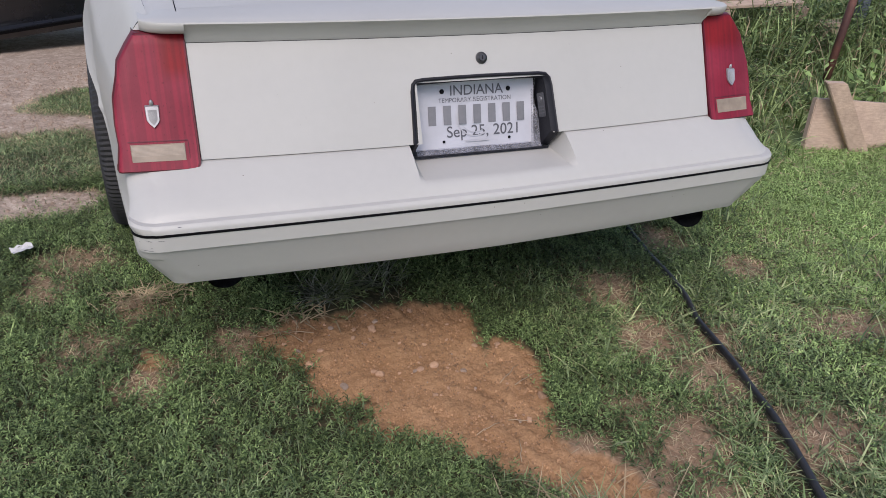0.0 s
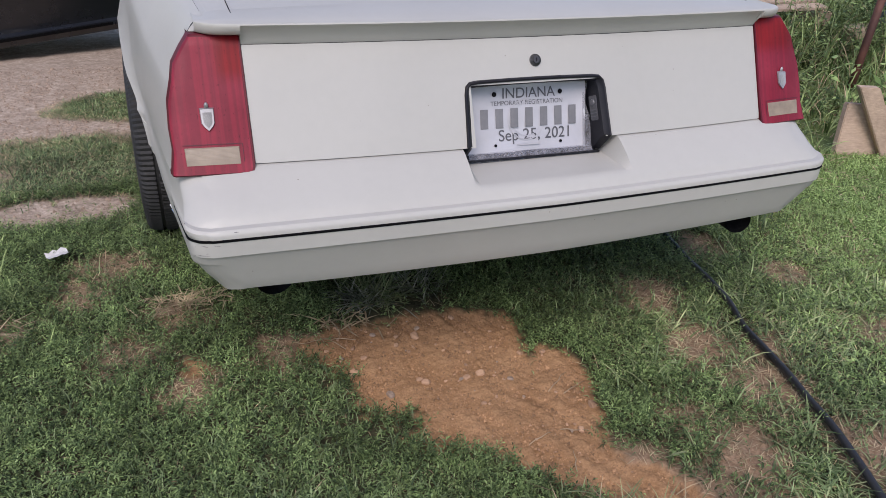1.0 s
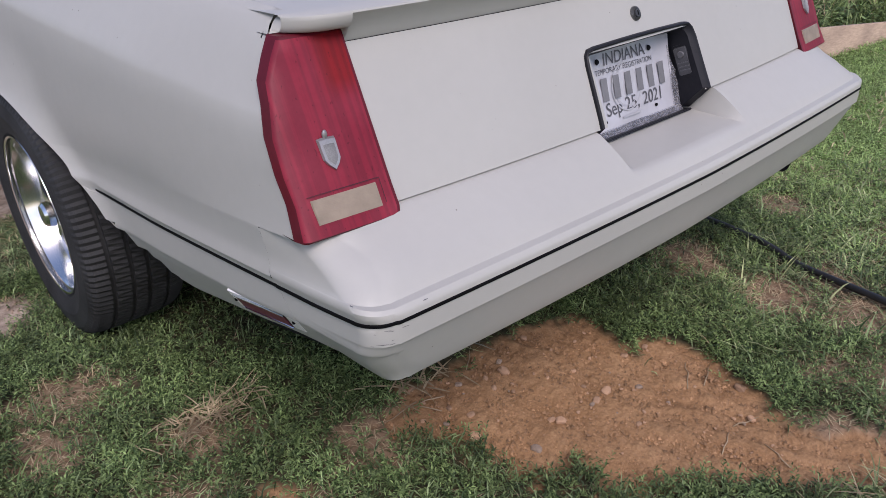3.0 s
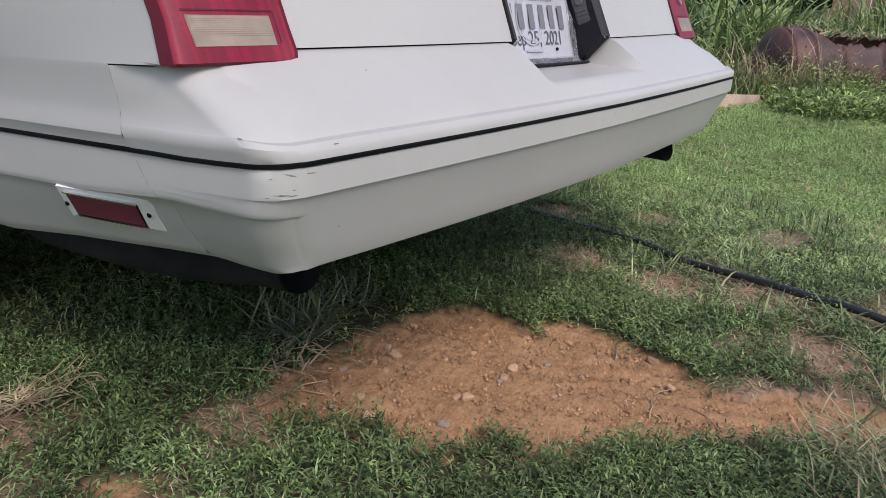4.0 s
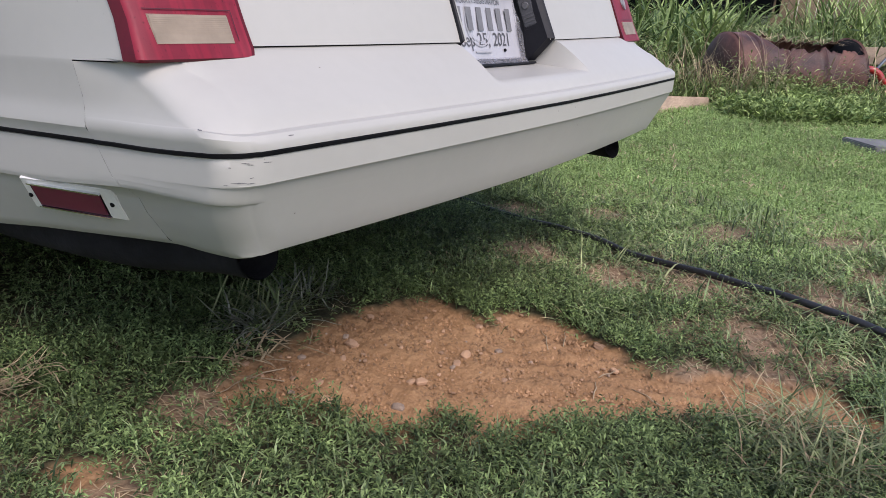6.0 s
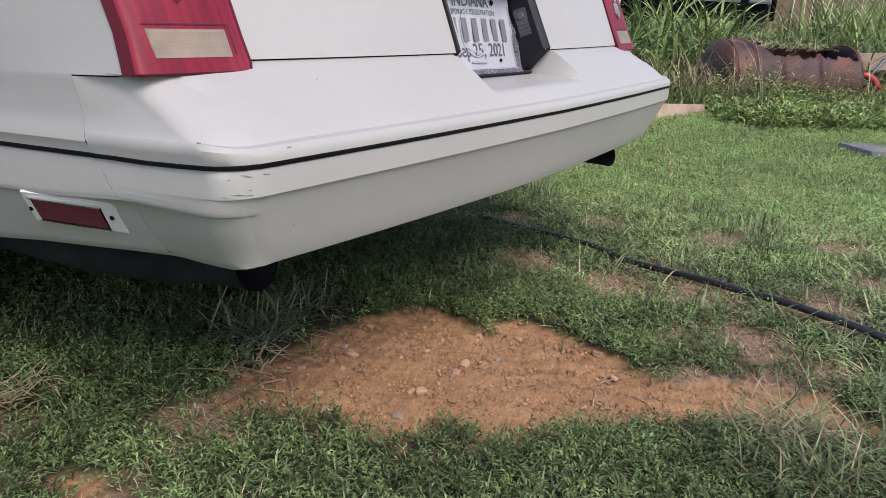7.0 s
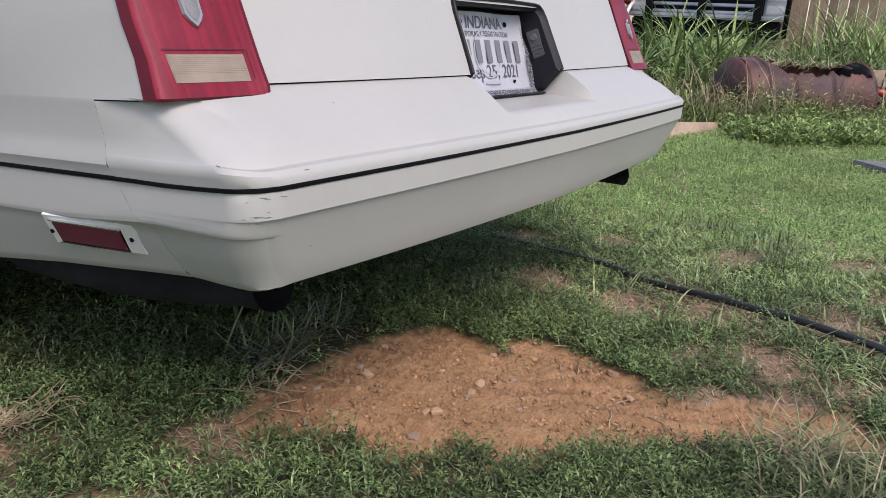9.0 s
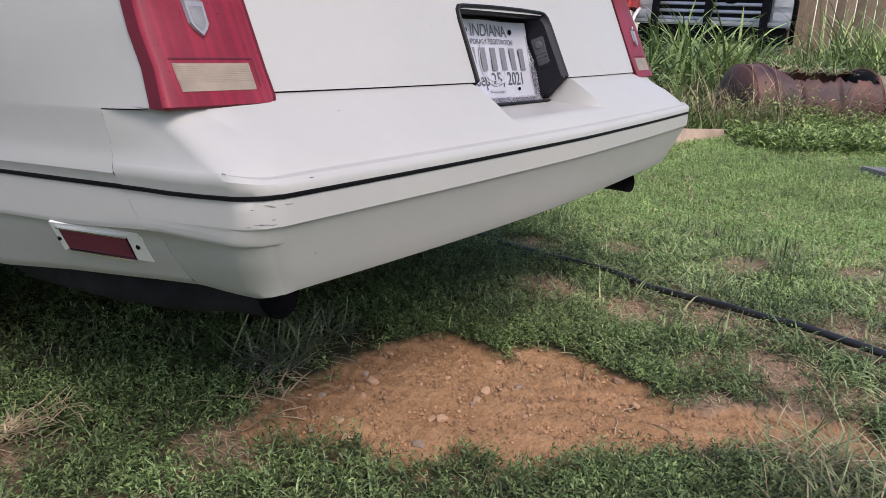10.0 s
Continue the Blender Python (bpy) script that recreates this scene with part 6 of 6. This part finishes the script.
    x, y = scatter(26000, -2.2, -1.15, 0.15, 1.05, 611, lambda x, y: (np.hypot(x + 1.19, y - 0.80) > 0.16) * np.clip(1.5 - np.hypot((x + 1.62) / 0.45, (y - 0.62) / 0.33) + 0.3 * waves(x, y, 14, 612), 0, 1) * (1 - bare_at(x, y)))
    blades("grass_tussock", x[:5200], y[:5200], 0.078, 0.0034, TALL, "longer bright green grass in the lawn", 613, 0.5, 0.8, flat=0.35, seg=3)
    x, y = R.normal(-0.83, 0.055, 190), R.normal(0.445, 0.025, 190)
    blades("straw_pile", x, y, 0.05, 0.0026, STRAW, "little heap of dry straw on the lawn", 614, 0.2, 0.2, z0=0.035, flat=1.2, seg=3)
    x, y = R.normal(-1.34, 0.04, 26), R.normal(0.43, 0.03, 26)
    blades("straw_pile", x, y, 0.09, 0.003, STRAW, "little heap of dry straw on the lawn", 615, 0.2, 0.2, z0=0.04, flat=1.2, seg=3)
    x, y = R.normal(-0.07, 0.08, 420), R.normal(-0.72, 0.06, 420)
    blades("grass_tussock", x, y, 0.115, 0.0036, DRYGREEN, "long arching tussock of half-dry grass", 78, 0.4, 0.7, z0=0.004, flat=0.55, seg=5)
    x, y = R.normal(-0.05, 0.09, 90), R.normal(-0.70, 0.07, 90)
    blades("grass_tussock", x, y, 0.10, 0.0028, STRAW, "dry blades in the half-dry tussock", 781, 0.3, 0.5, z0=0.01, flat=0.8, seg=4)
    x, y = R.normal(0.10, 0.10, 260), R.normal(-0.92, 0.05, 260)
    blades("grass_tussock", x, y, 0.10, 0.004, GREEN, "long soft grass tussock", 782, 0.6, 0.8, flat=0.3, seg=4)
    x, y = scatter(9000, 0.1, 1.6, -1.3, 0.6, 66, lambda x, y: lawn_dens(x, y) * np.clip(waves(x, y, 8, 55), 0, 1) * np.maximum(soft_step(0.1, 0.35, -y), soft_step(0.7, 0.9, x)))
    blades("grass_tussock", x, y, 0.085, 0.0042, GREEN, "longer tufts of grass near the pipe", 79, 0.8, 0.7)


def weeds():
    """The overgrown bed behind the plank, and the tall weeds round drum and trucks."""
    def bed(x, y):
        return soft_step(0.12, 0.5, y - (1.5455 - 0.2595 * x) + 0.45 * (1 - soft_step(2.0, 2.25, x)))

    def clear(x, y):
        """Room for the drum, and thinner weeds before the log."""
        return (1 - 0.85 * np.exp(-((x - 3.05) ** 2 + (y - 1.65) ** 2) / 0.16)) * 1.0 - (np.abs(x - 4.62 - (0.76 - y) * 0.945) < 0.42) * (y < 1.0) * (y > -0.35)
    x, y = scatter(24000, 1.3, 5.0, 0.4, 4.2, 81, lambda x, y: bed(x, y) * clear(x, y))
    blades("bed_weeds", x, y, 0.17 + 0.30 * soft_step(0.5, 1.7, y - (1.5455 - 0.2595 * x)), 0.008, TALL, "tall mixed weeds behind the plank", 91, 0.5, 1.2, seg=4)
    x, y = scatter(3500, 1.3, 5.0, 0.4, 4.2, 87, lambda x, y: bed(x, y) * clear(x, y))
    blades("bed_straw", x, y, 0.20 + 0.22 * soft_step(0.5, 1.7, y - (1.5455 - 0.2595 * x)), 0.006, STRAW, "dry stalks among the weeds behind the plank", 98, 0.6, 0.9, seg=3)
    x, y = scatter(15000, 1.3, 4.8, 0.5, 3.4, 82, lambda x, y: bed(x, y) * clear(x, y) * np.clip(0.3 + waves(x, y, 3.5, 57), 0, 1))
    leaflets("bed_weeds", x, y, 0.12 + 0.24 * soft_step(0.4, 1.5, y - (1.5455 - 0.2595 * x)), 0.038, LEAFY, "broad-leaved weeds behind the plank", 92, per=7)

    def beyond(x, y):
        """Past the drum and the bed, thicker in drifts."""
        return clear(x, y) * soft_step(0.1, 0.5, x - 4.9 - (0.76 - y) * 0.945) * np.clip(0.55 + 0.8 * waves(x, y, 1.6, 56), 0.1, 1)
    x, y = scatter(36000, 4.2, 10.4, -2.6, 4.8, 83, beyond)
    blades("tall_weeds", x, y, 0.68, 0.011, TALL, "tall weeds in front of the trucks and fence", 93, 0.45, 1.2, seg=4)
    x, y = scatter(8000, 4.2, 10.4, -2.6, 4.8, 84, beyond)
    blades("seeded_stalks", x, y, 0.5, 0.010, STRAW, "dry seeded stalks among the weeds", 94, 0.6, 0.8, seg=3)
    x, y = scatter(10000, 4.6, 9.4, -2.6, 3.8, 88, beyond)
    leaflets("tall_weeds", x, y, 0.42, 0.075, LEAFY, "leafy weeds past the drum", 99, per=7)
    R = np.random.RandomState(6)
    x, y = R.normal(6.3, 0.26, 330), R.normal(1.45, 0.28, 330)
    blades("cane_grass", x, y, 1.0, 0.036, RANK, "tall broad-bladed grass behind the drum", 95, 0.3, 1.2, seg=7)
    x, y = R.normal(8.5, 0.4, 900), R.normal(-0.1, 0.42, 900)
    blades("cane_grass", x, y, 1.05, 0.024, RANK, "tall broad-bladed grass before the fence", 89, 0.3, 1.0, seg=6)
    x, y = R.normal(4.36, 0.14, 260), R.normal(0.46, 0.20, 260)
    blades("drum_straw", x, y, 0.42, 0.005, STRAW, "dry stalks leaning on the drum's domed end", 973, 0.4, 0.8, seg=5)

    def drum_foot(x, y):
        u = x - 4.22 - (0.76 - y) * 0.75
        return (1 - soft_step(0.05, 0.30, np.abs(u))) * (0.35 + 0.65 * (1 - soft_step(0.2, 0.6, y))) * np.clip(0.5 + waves(x, y, 6, 60), 0, 1)
    x, y = scatter(13000, 3.7, 6.0, -1.1, 1.0, 85, drum_foot)
    sprigs("drum_weeds", x, y, 0.26, 0.055, RANK, "leafy weeds in front of the rusty drum", 96, per=9, width=0.12)
    x, y = scatter(2600, 3.9, 6.0, -1.1, 1.1, 86, lambda x, y: 1 - soft_step(0.05, 0.2, np.abs(x - 4.30 - (0.76 - y) * 0.945)))
    blades("drum_straw", x, y, 0.42, 0.0065, STRAW, "dry grass stalks against the rusty drum", 97, 0.6, 1.0, seg=4)
    def clump(x, y):
        return np.clip(1.6 - np.hypot((x - 4.28 + 0.5 * (y + 0.12)) / 0.42, (y + 0.12) / 0.52) * 1.2 + 0.4 * waves(x, y, 7, 605), 0, 1)
    x, y = scatter(9000, 3.4, 5.2, -0.9, 0.6, 606, clump)
    tall = 0.10 + 0.22 * soft_step(-0.9, 0.1, x - 4.62 - (0.76 - y) * 0.945 + 0.25)
    sprigs("drum_weeds", x, y, tall, 0.060, RANK, "dense clump of leafy weeds before the rusty drum", 607, per=8, width=0.12)
    blades("drum_weeds", x[:2600], y[:2600], tall[:2600] * 1.3, 0.006, TALL, "grass blades in the leafy clump before the drum", 608, 0.6, 0.9, seg=4)
    blades("drum_straw", x[2600:2750], y[2600:2750], tall[2600:2750] * 2.0, 0.004, STRAW, "dry stalks in the leafy clump before the drum", 609, 0.4, 0.6, seg=4)
    k = R.uniform(0.2, 0.9, 90)
    x, y = 4.74 + 0.72 * k + R.normal(0.05, 0.05, 90), 0.63 - 0.76 * k + R.normal(0.05, 0.05, 90)
    blades("drum_straw", x, y, 0.26, 0.006, STRAW, "dry stalks lying over the open top of the drum", 971, 0.25, 0.1, z0=0.44, flat=1.15, seg=3)
    x, y = R.normal(2.95, 0.07, 14), R.normal(1.34, 0.07, 14)
    leaflets("broad_weed", x, y, 0.30, 0.075, BRIGHT, "young weed with broad light green leaves", 972, per=6)
    x, y = scatter(9500, 3.6, 6.0, -1.2, 1.1, 90, lambda x, y: 1 - soft_step(0.05, 0.4, np.abs(x - 4.15 - (0.76 - y) * 0.945)))
    blades("drum_weeds", x, y, 0.24, 0.007, RANK, "arching grass in front of the rusty drum", 69, 0.8, 1.0, seg=4)


def litter():
    v = []
    for j in range(5):
        for i in range(6):
            a, b = -0.032 + 0.064 * i / 5, -0.020 + 0.040 * j / 4
            v.append((-1.192 + a * 0.9 - b * 0.4, 0.815 + a * 0.5 + b, float(land(-1.19, 0.81)) + 0.046 + 0.004 * math.sin(3 * i + 2 * j) + 0.006 * abs(j - 2) / 2))
    tagged(piece("paper_scrap", v, grid_faces(5, 6), LITTER, None, "crumpled scrap of white paper on the grass"), category="litter")


def twigs():
    """Dry stems lying on the clay."""
    R = random.Random(3)
    for k, (x, y, a, l) in enumerate(((0.02, -0.20, 35, 0.10), (0.05, -0.22, 20, 0.09), (-0.02, -0.33, -25, 0.07), (-0.40, 0.17, 160, 0.09), (-0.44, 0.14, 120, 0.07), (-0.30, 0.20, 40, 0.08), (-0.12, -0.36, 15, 0.08), (-0.05, -0.47, 70, 0.07), (-0.46, 0.20, 185, 0.10))):
        c, s_ = math.cos(radians(a)), math.sin(radians(a))
        pts = [(x + l * t * c + R.uniform(-0.003, 0.003), y + l * t * s_ + R.uniform(-0.003, 0.003), float(land(x + l * t * c, y + l * t * s_)) + 0.003 + 0.004 * math.sin(3 * t)) for t in (0, 0.25, 0.5, 0.75, 1)]
        tagged(part("dry_stem", rod_bm(pts, [0.0014, 0.0014, 0.0012, 0.001, 0.0006], 6), TWIG, None, "dry pale stem lying on the bare clay", smooth=True), category="twig", group="stems on the bare clay")


TWIG = mat("dry_stem", (0.36, 0.27, 0.17), 0.8, vary=0.2)
twigs()
hose_line()
board_edging()
rusty_drum()
yard_scrap()
far_truck()
wood_fence()
black_car()
litter()
stones()
grit()
meadow()
weeds()
